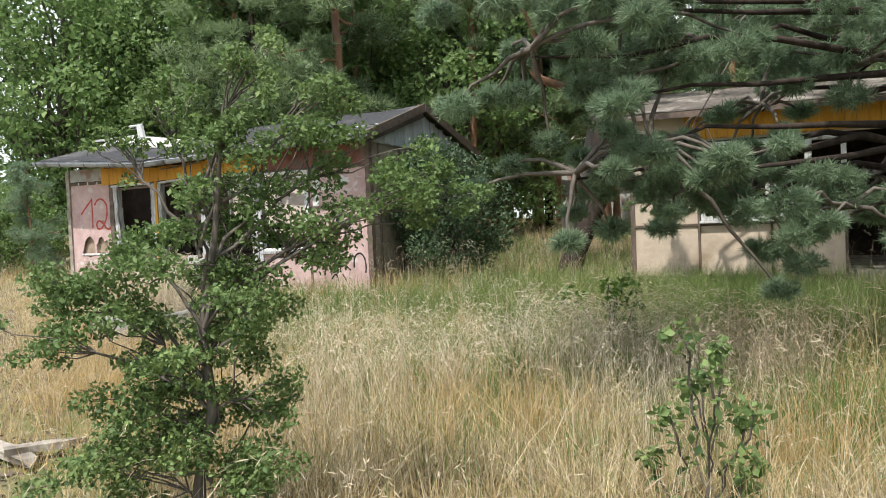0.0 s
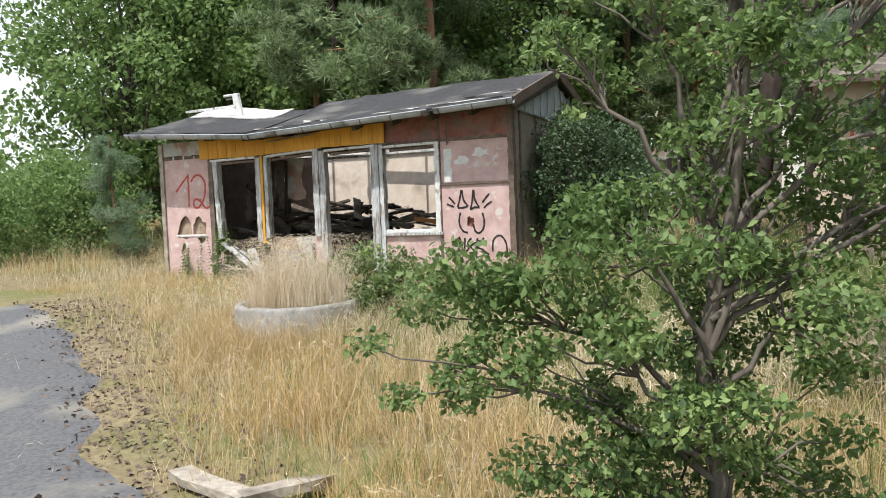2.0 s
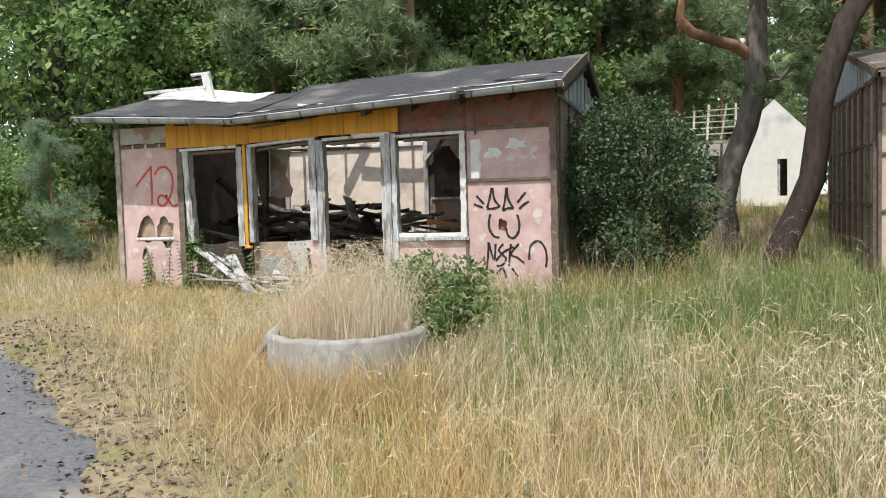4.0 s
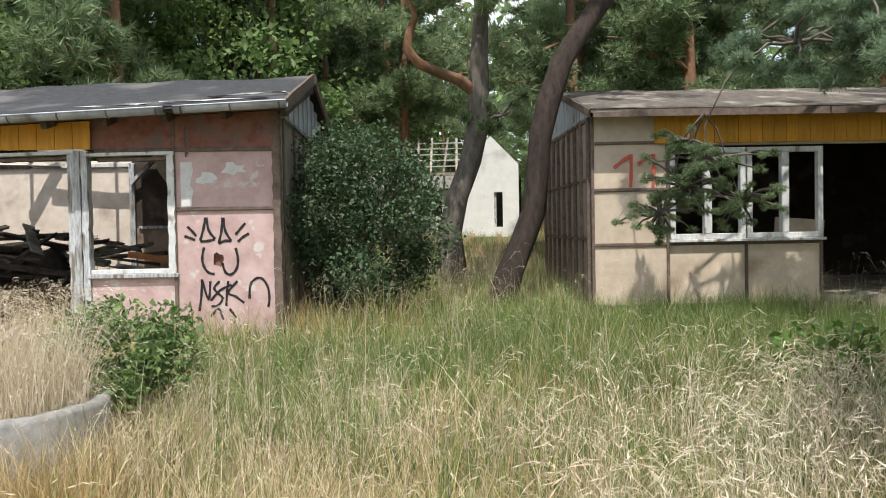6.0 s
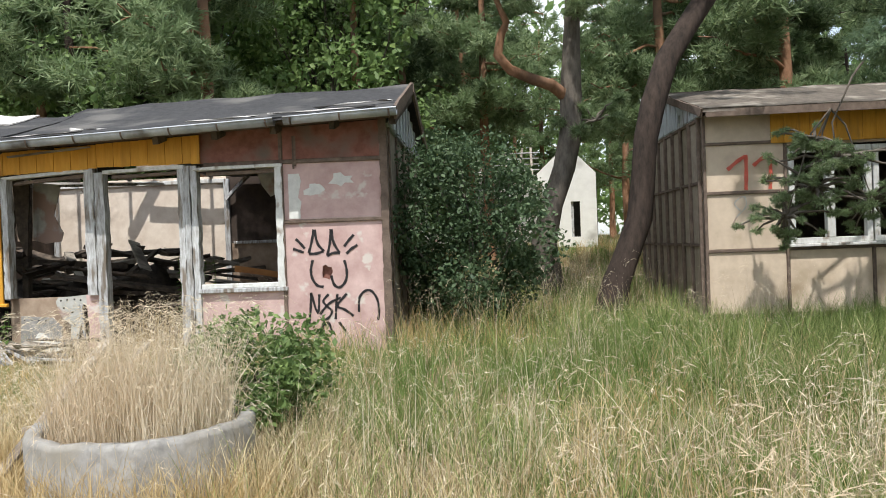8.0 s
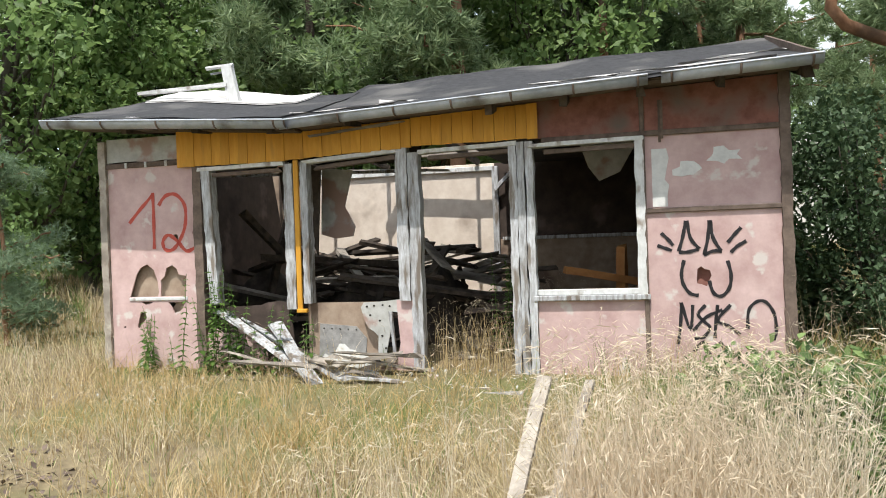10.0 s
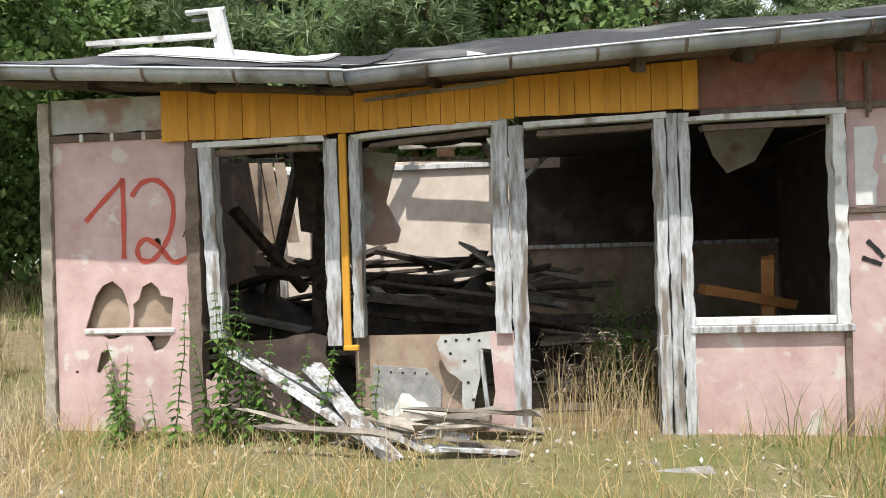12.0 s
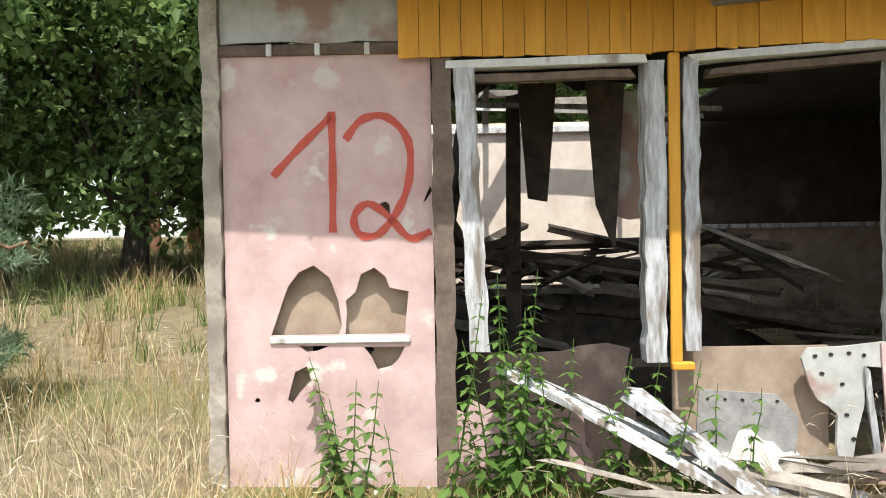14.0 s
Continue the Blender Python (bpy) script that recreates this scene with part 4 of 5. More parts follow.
def slab_roof(y0, z0, y1, z1):
    a, b = Vector((0, y0, z0)), Vector((0, y1, z1))
    V = []
    for i in range(25):
        for j in range(7):
            p = a.lerp(b, j / 6)
            V.append((-0.06 + 6.7 * i / 24, p.y, p.z + 0.02 * noise.noise((i * 0.8, j * 1.1, 5))))
    F = [(i * 7 + j, (i + 1) * 7 + j, (i + 1) * 7 + j + 1, i * 7 + j + 1) for i in range(24) for j in range(6)]
    N = len(V)
    V += [(x, y, z - 0.05) for x, y, z in V]
    F += [tuple(N + q for q in f[::-1]) for f in F]
    ring = [i * 7 for i in range(25)] + [24 * 7 + j for j in range(1, 7)] + [i * 7 + 6 for i in range(23, -1, -1)] + [j for j in range(5, 0, -1)]
    F += [(p, q, N + q, N + p) for p, q in zip(ring, ring[1:] + ring[:1])]
    raw("roof", V, F, M_BROWNFELT, houseB, "mossy grey-brown felt roof")


slab_roof(-0.35, 2.46, 1.93, 3.06)
slab_roof(1.93, 3.06, 4.2, 2.44)
beam("fascia_board", (-0.05, -0.34, 2.40), (6.6, -0.34, 2.40), 0.03, 0.09, M_BATTEN, houseB)
beam("barge_board", (-0.075, -0.33, 2.41), (-0.075, 1.93, 3.0), 0.03, 0.1, M_BATTEN, houseB)
ribbon("painted_number", [[(0.30, 1.72), (0.42, 1.82), (0.52, 1.88)], [(0.53, 1.90), (0.53, 1.66), (0.52, 1.46)], [(0.62, 1.76), (0.72, 1.84), (0.82, 1.88)], [(0.83, 1.90), (0.83, 1.66), (0.82, 1.46)]], 0.045, -0.026, M_RED, houseB, "number 11 in red spray paint")
ribbon("graffiti", [[(0.45, 1.2), (0.38, 1.3), (0.5, 1.38), (0.52, 1.25), (0.4, 1.12), (0.35, 1.0), (0.5, 1.0)]], 0.015, -0.004, M_PATCH, houseB)

# ---- the white house far behind ----
BASE_C = pose(10.7, 32.8, 1.15, 0, 0, -26)
houseC = thing("white_house", BASE_C, "far white rendered house with a bare rafter roof", "house")
# gable end towards the walker, long side to its left
plate("gable_wall", [(-0.1, -0.1), (2.2, -0.1), (2.2, 2.85), (1.1, 4.0), (-0.1, 2.9)], [[(1.2, 0.35), (1.55, 0.35), (1.55, 1.75), (1.2, 1.75)]], 0.0, 0.2, M_WHITEWALL, houseC)
box("window", (1.2, 0.1, 0.35), (1.3, 0.17, 1.75), M_GREYWOOD, houseC)
plate("long_wall", [(-6, -0.1), (0, -0.1), (0, 2.5), (-6, 2.5)], [[(-1.9, 0.9), (-0.9, 0.9), (-0.9, 2.0), (-1.9, 2.0)], [(-4.6, 0.9), (-3.6, 0.9), (-3.6, 2.0), (-4.6, 2.0)]], 0.3, 0.2, M_PATCH, houseC)
# near-black rear wall puts indoor shade behind the window openings
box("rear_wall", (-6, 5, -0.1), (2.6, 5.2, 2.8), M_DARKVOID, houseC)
for x in (-1.9, -4.6):
    box("window", (x + 0.45, 0.35, 0.9), (x + 0.55, 0.42, 2.0), M_WHITEWOOD, houseC)
for i in range(12):
    x = -6 + i * 0.52
    beam("rafter", (x, -0.1, 2.55), (x + random.uniform(-0.15, 0.15), 2.6, 4.2), 0.09, 0.12, M_OLDWOOD, houseC)
for i in range(5):
    beam("roof_lath", (-6.1, 0.3 + i * 0.45, 2.85 + i * 0.28), (0.0, 0.3 + i * 0.45, 2.85 + i * 0.28), 0.08, 0.04, M_SHEET, houseC)
beam("eave_board", (-6.2, -0.15, 2.5), (0.1, -0.15, 2.5), 0.3, 0.12, M_OLDWOOD, houseC)

# ---- planter, planks ----
px, py = -3.50, 9.16
V, F, n = [], [], 48
prof = [(0.60, -0.3), (0.61, 0.28), (0.595, 0.31), (0.53, 0.31), (0.515, 0.28), (0.51, -0.3)]
for i in range(n):
    a = 2 * math.pi * i / n
    for r, z in prof:
        q = 1 + 0.012 * noise.noise((math.cos(a) * 3, math.sin(a) * 3, z * 4))
        V.append((r * q * math.cos(a), r * q * math.sin(a), z + 0.02 * noise.noise((math.cos(a) * 5, math.sin(a) * 5, 7)) * (z > 0)))
k = len(prof)
for i in range(n):
    j = (i + 1) % n
    F += [(i * k + q, j * k + q, j * k + q + 1, i * k + q + 1) for q in range(k - 1)]
planter = thing("planter", pose(px, py, 0.30), "round grey concrete planter ring overgrown with dry grass", "planter")
raw("ring", V, F, M_CONC, planter, smooth=True)
V = [(0, 0, 0.24)] + [(0.53 * math.cos(2 * math.pi * i / 24), 0.53 * math.sin(2 * math.pi * i / 24), 0.2) for i in range(24)]
raw("soil", V, [(0, 1 + i, 1 + (i + 1) % 24) for i in range(24)], M_SOIL, planter)
for a, b, w in (((-4.35, 9.0, 0.25), (-3.75, 10.3, 0.95), 0.06), ((-4.1, 9.3, 0.35), (-3.5, 10.4, 0.9), 0.05), ((-4.2, 9.75, 0.5), (-3.55, 9.7, 0.62), 0.07)):
    tagged(beam("leaning_plank", a, b, w, 0.025, M_OLDWOOD), "weathered plank leaning by the concrete planter", "plank", "planks by the planter")
for a, b, w in (((-3.5, 5.75, 0.05), (-2.72, 5.1, 0.05), 0.13), ((-2.95, 5.2, 0.1), (-2.6, 5.5, 0.07), 0.11)):
    tagged(beam("plank", a, b, w, 0.05, M_OLDWOOD, rag=0.008), "grey broken plank lying beside the track", "plank", "planks beside the track")

# ---- trees ----
def limb(a, b, r0, r1, sag=(0, 0, 0), n=6, wob=0.06):
    p = bend(a, b, sag, n, wob)
    return tube_arrays(p, [r0 + (r1 - r0) * i / n for i in range(n + 1)], 6), p


def pine(name, m, height, r, crown_from, spread, tufts, needle, label, lean=(0, 0), bark=None, leafmat=None, width=0.012, k=9, limbs=16):
    """A pine: trunk, limbs and a crown of needle brushes along the limbs' twigs."""
    t = thing(name, m, label, "tree")
    top = Vector((lean[0], lean[1], height))
    pts = bend((0, 0, -0.2), top, (lean[0] * -0.25, lean[1] * -0.25, 0), 9, 0.05)
    tube("trunk", pts, [r * (1.25 if i == 0 else 1 - 0.78 * i / 9) for i in range(10)], bark or M_REDBARK, t, n=10)
    wood, P, D = [], [], []
    for i in range(limbs):
        f = crown_from + (0.98 - crown_from) * (i + random.random()) / limbs
        j = f * 9
        a = pts[int(j)].lerp(pts[min(int(j) + 1, 9)], j - int(j))
        az = random.uniform(0, 2 * math.pi)
        L = spread * (1.05 - 0.6 * (f - crown_from) / (1 - crown_from)) * random.uniform(0.6, 1.15)
        b = a + Vector((math.cos(az) * L, math.sin(az) * L, random.uniform(-0.1, 0.35) * L))
        arr, lp = limb(a, b, r * 0.25, 0.012, (0, 0, random.uniform(-0.1, 0.12) * L), wob=0.05 * L)
        wood.append(arr)
        for q in range(7):
            c = lp[min(2 + int(5 * (q / 7)), 6)] + Vector([random.gauss(0, 0.16 * L) for _ in range(3)]) * (0.6 + 0.4 * q / 7)
            cnt = max(3, int(tufts / limbs / 7))
            rad = 0.17 * L + 0.1
            pp = spray(c, (rad, rad, rad * 0.5), cnt)
            P.append(pp)
            dd = pp - np.array(c)
            dd[:, 2] += 0.3 * rad
            D.append(dd / (np.linalg.norm(dd, axis=1, keepdims=True) + 1e-6))
    V, F = join(wood)
    raw("branchwork", V, F, bark or M_REDBARK, t, "bare twisting limbs", True)
    V, F = tuft_arrays(np.concatenate(P), np.concatenate(D), needle, width, k)
    raw("crown", V, F, leafmat or M_NEEDLE, t, "open crown of needle brushes")
    return t


def broadleaf(name, m, height, r, crown_from, spread, leaves, size, label, mat=None, lobes=26, category="tree", bark=None, squash=0.75):
    """A tree or shrub: trunk, limbs to each lobe of the crown, and small leaves about the limb ends."""
    t = thing(name, m, label, category)
    pts = bend((0, 0, -0.15), (random.uniform(-0.05, 0.05) * height, random.uniform(-0.05, 0.05) * height, height * 0.9), (0.03 * height, 0, 0), 7, 0.02 * height)
    tube("trunk", pts, [r * (1.2 if i == 0 else 1 - 0.85 * i / 7) for i in range(8)], bark or M_GREYBARK, t)
    wood, P = [], []
    for i in range(lobes):
        f = (i + random.random()) / lobes
        z = height * (crown_from + (1 - crown_from) * f)
        R = spread * math.sqrt(max(0.05, math.sin(math.pi * (0.18 + 0.78 * f)))) * random.uniform(0.45, 1.0)
        az = i * 2.4 + random.uniform(-0.5, 0.5)
        b = Vector((math.cos(az) * R, math.sin(az) * R, z))
        a = pts[min(7, max(1, int(7 * (z / height) * 0.6)))]
        arr, lp = limb(a, b, r * 0.3, 0.006, (0, 0, -0.05 * height), wob=0.02 * height)
        wood.append(arr)
        rad = spread * random.uniform(0.22, 0.42)
        k = leaves // lobes
        P.append(spray(b, (rad, rad, rad * squash), k * 3 // 4))
        for q in (3, 4, 5):
            P.append(spray(lp[q], (rad * 0.6, rad * 0.6, rad * 0.4), k // 12))
    V, F = join(wood)
    raw("branchwork", V, F, bark or M_GREYBARK, t, "thin branching limbs", True)
    V, F = leaf_arrays(np.concatenate(P), size)
    raw("crown", V, F, mat or M_LEAF, t, "uneven crown of small leaves")
    return t


def at(x, y, turn=0.0):
    return pose(x, y, gz(x, y), 0, 0, turn)


# the leaning pine and the forked one between the bungalows
t1 = thing("leaning_pine", at(2.2, 13.6), "dark leaning pine trunk between the two bungalows", "tree")
tube("trunk", [(-0.12, 0, -0.2), (0.0, 0, 0.15), (0.1, 0, 0.45), (0.28, 0, 0.82), (0.48, 0, 1.29), (0.555, 0, 1.93), (0.60, 0, 2.35), (0.74, 0, 2.81), (0.99, 0, 3.42), (1.33, 0, 3.89), (1.76, 0, 4.46), (2.3, 0.1, 5.4), (2.6, 0.3, 7.5)], [0.26, 0.21, 0.185, 0.17, 0.165, 0.16, 0.16, 0.16, 0.155, 0.15, 0.145, 0.12, 0.05], M_PINEBARK, t1, n=12)
t2 = thing("forked_pine", at(2.8, 16.6), "pine with a grey trunk and a crooked orange limb", "tree")
tube("trunk", [(0.05, 0, -0.2), (-0.06, 0, 0.87), (0.12, 0, 1.51), (0.38, 0, 2.16), (0.54, 0, 2.87), (0.53, 0, 3.4), (0.6, 0, 4.5), (0.8, 0.1, 6.5), (0.9, 0.2, 9.0)], [0.25, 0.21, 0.19, 0.19, 0.19, 0.19, 0.14, 0.1, 0.05], M_GREYBARK, t2, n=12)
tube("crooked_limb", [(0.5, 0, 3.35), (0.14, -0.1, 3.55), (-0.24, -0.1, 3.65), (-0.63, -0.1, 3.78), (-0.85, -0.1, 4.02), (-0.78, -0.1, 4.36), (-0.67, -0.1, 4.57), (-0.9, 0, 5.2), (-1.4, 0.1, 5.5)], [0.11, 0.1, 0.09, 0.085, 0.08, 0.07, 0.06, 0.035, 0.02], M_REDBARK, t2, "crooked orange limb", 8)


def crown_for(t, centres, tufts, needle, mat, width=0.01, k=10, clumps=10, tight=1.0):
    """Needle brushes in flat layers round the given middles, each hung on a twig."""
    P, D, wood = [], [], []
    for cx, cy, cz, r in centres:
        for q in range(clumps):
            c = Vector((cx + random.gauss(0, r * 0.62), cy + random.gauss(0, r * 0.62), cz + random.gauss(0, r * 0.36)))
            arr, lp = limb((cx, cy, cz + 0.1 * r), c, 0.022, 0.008, (0, 0, 0.1 * r), 4, 0.05 * r)
            wood.append(arr)
            rad = r * random.uniform(0.16, 0.34) * tight
            pp = spray(c, (rad, rad, rad * 0.55), tufts // (clumps * len(centres)))
            dd = pp - np.array(c) + np.array([0, 0, 0.15 * rad])
            P.append(pp)
            D.append(dd / (np.linalg.norm(dd, axis=1, keepdims=True) + 1e-6))
    V, F = join(wood)
    raw("twigwork", V, F, M_GREYBARK, t, "thin brown twigs", True)
    V, F = tuft_arrays(np.concatenate(P), np.concatenate(D), needle, width, k)
    raw("crown", V, F, mat, t, "layered needle crown")


crown_for(t1, [(2.2, 0.3, 7.2, 1.6), (1.2, 0.6, 6.4, 1.4), (3.2, 0, 6.6, 1.4), (2.0, -0.6, 5.9, 1.2), (0.2, 0.3, 5.8, 1.2), (-0.9, 0.5, 5.4, 1.1)], 4400, 0.15, M_NEEDLE, 0.014)
crown_for(t2, [(1.2, 0, 8.2, 1.5), (-0.9, 0, 5.5, 1.0), (0.5, 0, 6.4, 1.3), (-1.8, -0.3, 5.6, 1.1), (2.0, 0, 6.0, 1.0), (0.9, -0.2, 2.9, 0.5), (-2.6, -0.2, 6.1, 1.2), (0.2, -0.4, 5.0, 0.8)], 4600, 0.15, M_NEEDLE, 0.014)

# the spreading pine before the cream bungalow
t3 = thing("spreading_pine", at(7.4, 10.2), "spreading pine with drooping blue-green boughs", "tree")
tube("trunk", [(0, 0, -0.2), (0.05, 0, 1.5), (-0.1, 0.1, 3.2), (0.1, 0.1, 5.2), (0.0, 0.1, 8.5)], [0.26, 0.22, 0.19, 0.14, 0.05], M_PINEBARK, t3, n=12)
ENDS3 = [(-3.95, 1.1, 1.65, 0.40), (-3.75, 1.0, 1.95, 0.42), (-3.95, 1.1, 2.2, 0.30), (-3.9, -0.4, 3.0, 0.7), (-3.2, -0.8, 3.0, 0.9), (-3.0, -0.5, 3.7, 1.0), (-4.6, 0.2, 4.0, 0.9), (-1.8, -0.1, 3.4, 1.0), (-4.3, 1.2, 1.35, 0.34), (-3.3, 0.95, 1.5, 0.36), (-2.4, -0.6, 4.0, 0.9), (-3.6, -0.9, 3.5, 0.7), (-1.2, -1.2, 3.6, 1.0), (0.6, -1.6, 3.0, 1.1), (1.6, -0.8, 2.2, 1.0), (0.0, 0.1, 6.5, 1.1)]
for x, y, z, r in ENDS3:
    if z < 2.5 and x < -3:
        p = [Vector((-3.82, 1.0, 2.55)), Vector((x * 0.5 - 1.9, y * 0.5 + 0.5, 2.35)), Vector((x, y, z))] if x != -3.75 else [Vector((0, 0.05, 4.4)), Vector((x * 0.5, y * 0.4, 4.3)), Vector((x * 0.86, y * 0.8, 3.5)), Vector((x * 0.95, y * 0.95, 2.9)), Vector((x * 1.02, y, 2.4)), Vector((x, y, z))]
        p = [q + Vector([random.uniform(-0.07, 0.07) for _ in range(3)]) * (0 < i < len(p) - 1) for i, q in enumerate(p)]
        tube("limb", p, [0.05, 0.035, 0.018, 0.013, 0.01, 0.006][-len(p):], M_GREYBARK, t3, n=6)
    else:
        p = bend((0, 0.05, min(z * 0.8 + 1.2, 7.5)), (x, y, z), (0, 0, 0.35), 6, 0.12)
        tube("limb", p, [0.055 - 0.0075 * i for i in range(7)], M_GREYBARK, t3, n=6)
crown_for(t3, [e for e in ENDS3 if e[2] < 2.5 and e[0] < -3], 4600, 0.05, M_NEEDLE, 0.007, 12, 30, 0.8)
crown_for(t3, [e for e in ENDS3 if not (e[2] < 2.5 and e[0] < -3)], 10500, 0.085, M_BLUENEEDLE, 0.010, 11)

# the low-boughed pine at the meadow's right edge
t5 = thing("low_boughed_pine", at(4.9, 7.0), "bushy pine with low blue-green boughs over the grass", "tree")
tube("trunk", [(0, 0, -0.2), (0.05, 0, 1.2), (-0.1, 0.1, 2.6), (0.1, 0.1, 4.2), (0.0, 0.1, 6.5)], [0.2, 0.17, 0.14, 0.1, 0.04], M_PINEBARK, t5, n=12)
ENDS5 = [(-4.20, -1.2, 2.6, 0.6), (-4.30, -1.2, 3.4, 0.6), (-3.90, -1.15, 1.7, 0.5), (-3.50, -1.0, 2.3, 0.6), (-3.3, -1.0, 1.9, 0.6), (-3.80, -1.1, 3.0, 0.6), (-3.5, -0.9, 2.9, 0.7), (-3.0, -0.9, 1.6, 0.6), (-3.60, -1.2, 3.7, 0.6), (-2.3, -0.2, 1.45, 0.7), (-1.6, -0.6, 1.35, 0.7), (-2.9, -0.4, 1.75, 0.45), (-1.0, 0.1, 1.6, 0.8), (-2.0, 0.1, 2.3, 0.6), (-2.8, -0.2, 2.8, 0.7), (-1.4, -0.3, 2.5, 0.8), (-3.4, -0.5, 3.4, 0.7), (-2.2, 0.0, 3.4, 0.9), (-0.8, -0.3, 3.2, 1.0), (0.5, -0.5, 2.2, 1.0), (-0.2, -0.8, 1.5, 0.8), (0, 0, 5.8, 1.1)]
for x, y, z, r in ENDS5:
    p = bend((0, 0.05, min(z * 0.8 + 0.5, 5.8)), (x, y, z), (0, 0, 0.18), 6, 0.08)
    tube("limb", p, [0.045 - 0.006 * i for i in range(7)], M_PINEBARK, t5, n=6)
crown_for(t5, ENDS5, 25000, 0.085, M_BLUENEEDLE, 0.009, 11)

# hawthorn sapling beside the walker's start
t4 = thing("hawthorn", at(-1.2, 3.65), "young hawthorn with small glossy leaves", "shrub")
tube("trunk", [(0.0, 0, -0.1), (0.02, 0, 0.35), (0.1, 0, 0.7), (0.06, 0.02, 1.05), (0.15, 0, 1.5), (0.22, 0, 2.1)], [0.035, 0.03, 0.026, 0.022, 0.016, 0.006], M_GREYBARK, t4)
LOBES4 = [(-0.1, 0, 0.35, 0.30), (-0.28, 0.1, 0.5, 0.24), (0.2, -0.05, 0.48, 0.28), (-0.02, 0.1, 0.68, 0.27), (-0.22, 0, 0.75, 0.2), (0.22, 0, 0.78, 0.2), (0.0, 0, 0.9, 0.18), (0.1, 0, 1.0, 0.18), (-0.3, 0.05, 0.98, 0.12), (-0.25, 0.05, 1.1, 0.24), (0.1, 0.1, 1.2, 0.26), (-0.5, 0.1, 1.25, 0.24), (-0.65, 0, 1.05, 0.16), (0.4, 0, 1.25, 0.24), (-0.15, -0.05, 1.45, 0.25), (0.3, 0.05, 1.5, 0.27), (0.65, 0.05, 1.5, 0.25), (0.95, 0, 1.62, 0.22), (1.2, 0.05, 1.7, 0.16), (0.1, 0.05, 1.75, 0.22), (0.5, 0.1, 1.8, 0.24), (0.85, 0.1, 1.9, 0.2), (0.25, 0, 2.02, 0.2), (-0.1, 0.05, 2.12, 0.16), (0.35, 0, 2.28, 0.15), (-0.3, 0.05, 1.95, 0.12), (0.7, 0, 2.12, 0.13)]
P, wood = [], []
for x, y, z, r in LOBES4:
    arr, lp = limb((0.08, 0, max(0.15, z * 0.72)), (x, y, z), 0.012, 0.003, (0, 0, 0.02), wob=0.025)
    wood.append(arr)
    for q in range(8):
        c = (x + random.gauss(0, r * 0.62), y + random.gauss(0, r * 0.7), z + random.gauss(0, r * 0.5))
        a2, l2 = limb(lp[4], c, 0.005, 0.002, (0, 0, 0.01), 4, 0.02)
        wood.append(a2)
        P.append(spray(c, (r * 0.48, r * 0.48, r * 0.28), int(190 * r * r / 0.06) + 14))
V, F = join(wood)
raw("branchwork", V, F, M_GREYBARK, t4, "thin thorny twigs", True)
V, F = leaf_arrays(np.concatenate(P), 0.028)
raw("crown", V, F, M_LEAF, t4, "small lobed green leaves")

# shrubs and saplings
broadleaf("dark_shrub", at(0.08, 13.4), 2.2, 0.04, 0.1, 1.05, 20000, 0.062, "dense dark green shrub against the pink bungalow's corner", M_DARKLEAF, 34, "shrub")
broadleaf("planter_bush", pose(-2.85, 9.75, gz(-2.85, 9.75)), 0.8, 0.02, 0.1, 0.62, 6000, 0.055, "bright green bramble bush beside the planter", M_LEAF, 16, "shrub")
broadleaf("sapling", at(1.15, 3.6), 0.95, 0.012, 0.25, 0.3, 700, 0.05, "small green sapling in the meadow", M_LEAF, 10, "shrub")
broadleaf("sapling", at(0.85, 2.2), 0.55, 0.01, 0.3, 0.3, 500, 0.06, "low leafy sapling in the grass", M_NETTLE, 9, "shrub")
broadleaf("sapling", at(1.6, 7.75), 0.8, 0.01, 0.65, 0.4, 190, 0.075, "pale green leafy sapling in the grass", M_NETTLE, 9, "shrub")
pine("young_pine", at(-8.6, 16.6), 2.5, 0.04, 0.08, 0.72, 3200, 0.09, "small bright green young pine", leafmat=M_BLUENEEDLE, width=0.008, limbs=20)
for i, (x, y) in enumerate(((-12.5, 17.5), (-14.5, 18.5), (-16.5, 17), (-18.5, 19), (-12, 20.5), (-20.5, 18), (-10.8, 19.6), (-22, 22))):
    if i == 0:
        hedge = broadleaf("hedge_bush", at(x, y), 2.2, 0.04, 0.08, 1.5, 9000, 0.09, "wide green bush at the meadow's edge", M_TREELEAF, 24, "shrub")
        hedge["group"] = "bushes at the meadow's edge"
    else:
        copy_thing(hedge, pose(x, y, gz(x, y), 0, 0, i * 47))

# the broadleaf tree behind, and woods all round
broadleaf("lime_tree", at(-7.5, 27), 10.5, 0.24, 0.4, 4.2, 26000, 0.16, "old broadleaf tree with a dark trunk on the lawn", M_TREELEAF, 60)
bl = [broadleaf("broadleaf_tree", at(-11.8, 24.0), 10, 0.22, 0.12, 3.6, 20000, 0.19, "tall green broadleaf tree at the wood's edge", M_TREELEAF, 46)]
pn = [pine("pine", at(-2.5, 20.5), 11, 0.17, 0.3, 2.6, 5200, 0.26, "tall pine with an orange trunk in the wood", width=0.034, k=9, limbs=24),
      pine("pine", at(8.6, 21.5), 12, 0.19, 0.24, 2.9, 5600, 0.26, "tall pine with an orange trunk in the wood", (0.6, 0.2), width=0.034, k=9, limbs=26),
      pine("pine", at(-5.0, 22.5), 10, 0.15, 0.2, 2.6, 5600, 0.26, "bushy pine in the wood", (-0.4, 0.2), width=0.034, k=9, limbs=28, bark=M_PINEBARK)]
for t in bl + pn:
    t["group"] = "trees of the wood"
rw = random.Random(5)
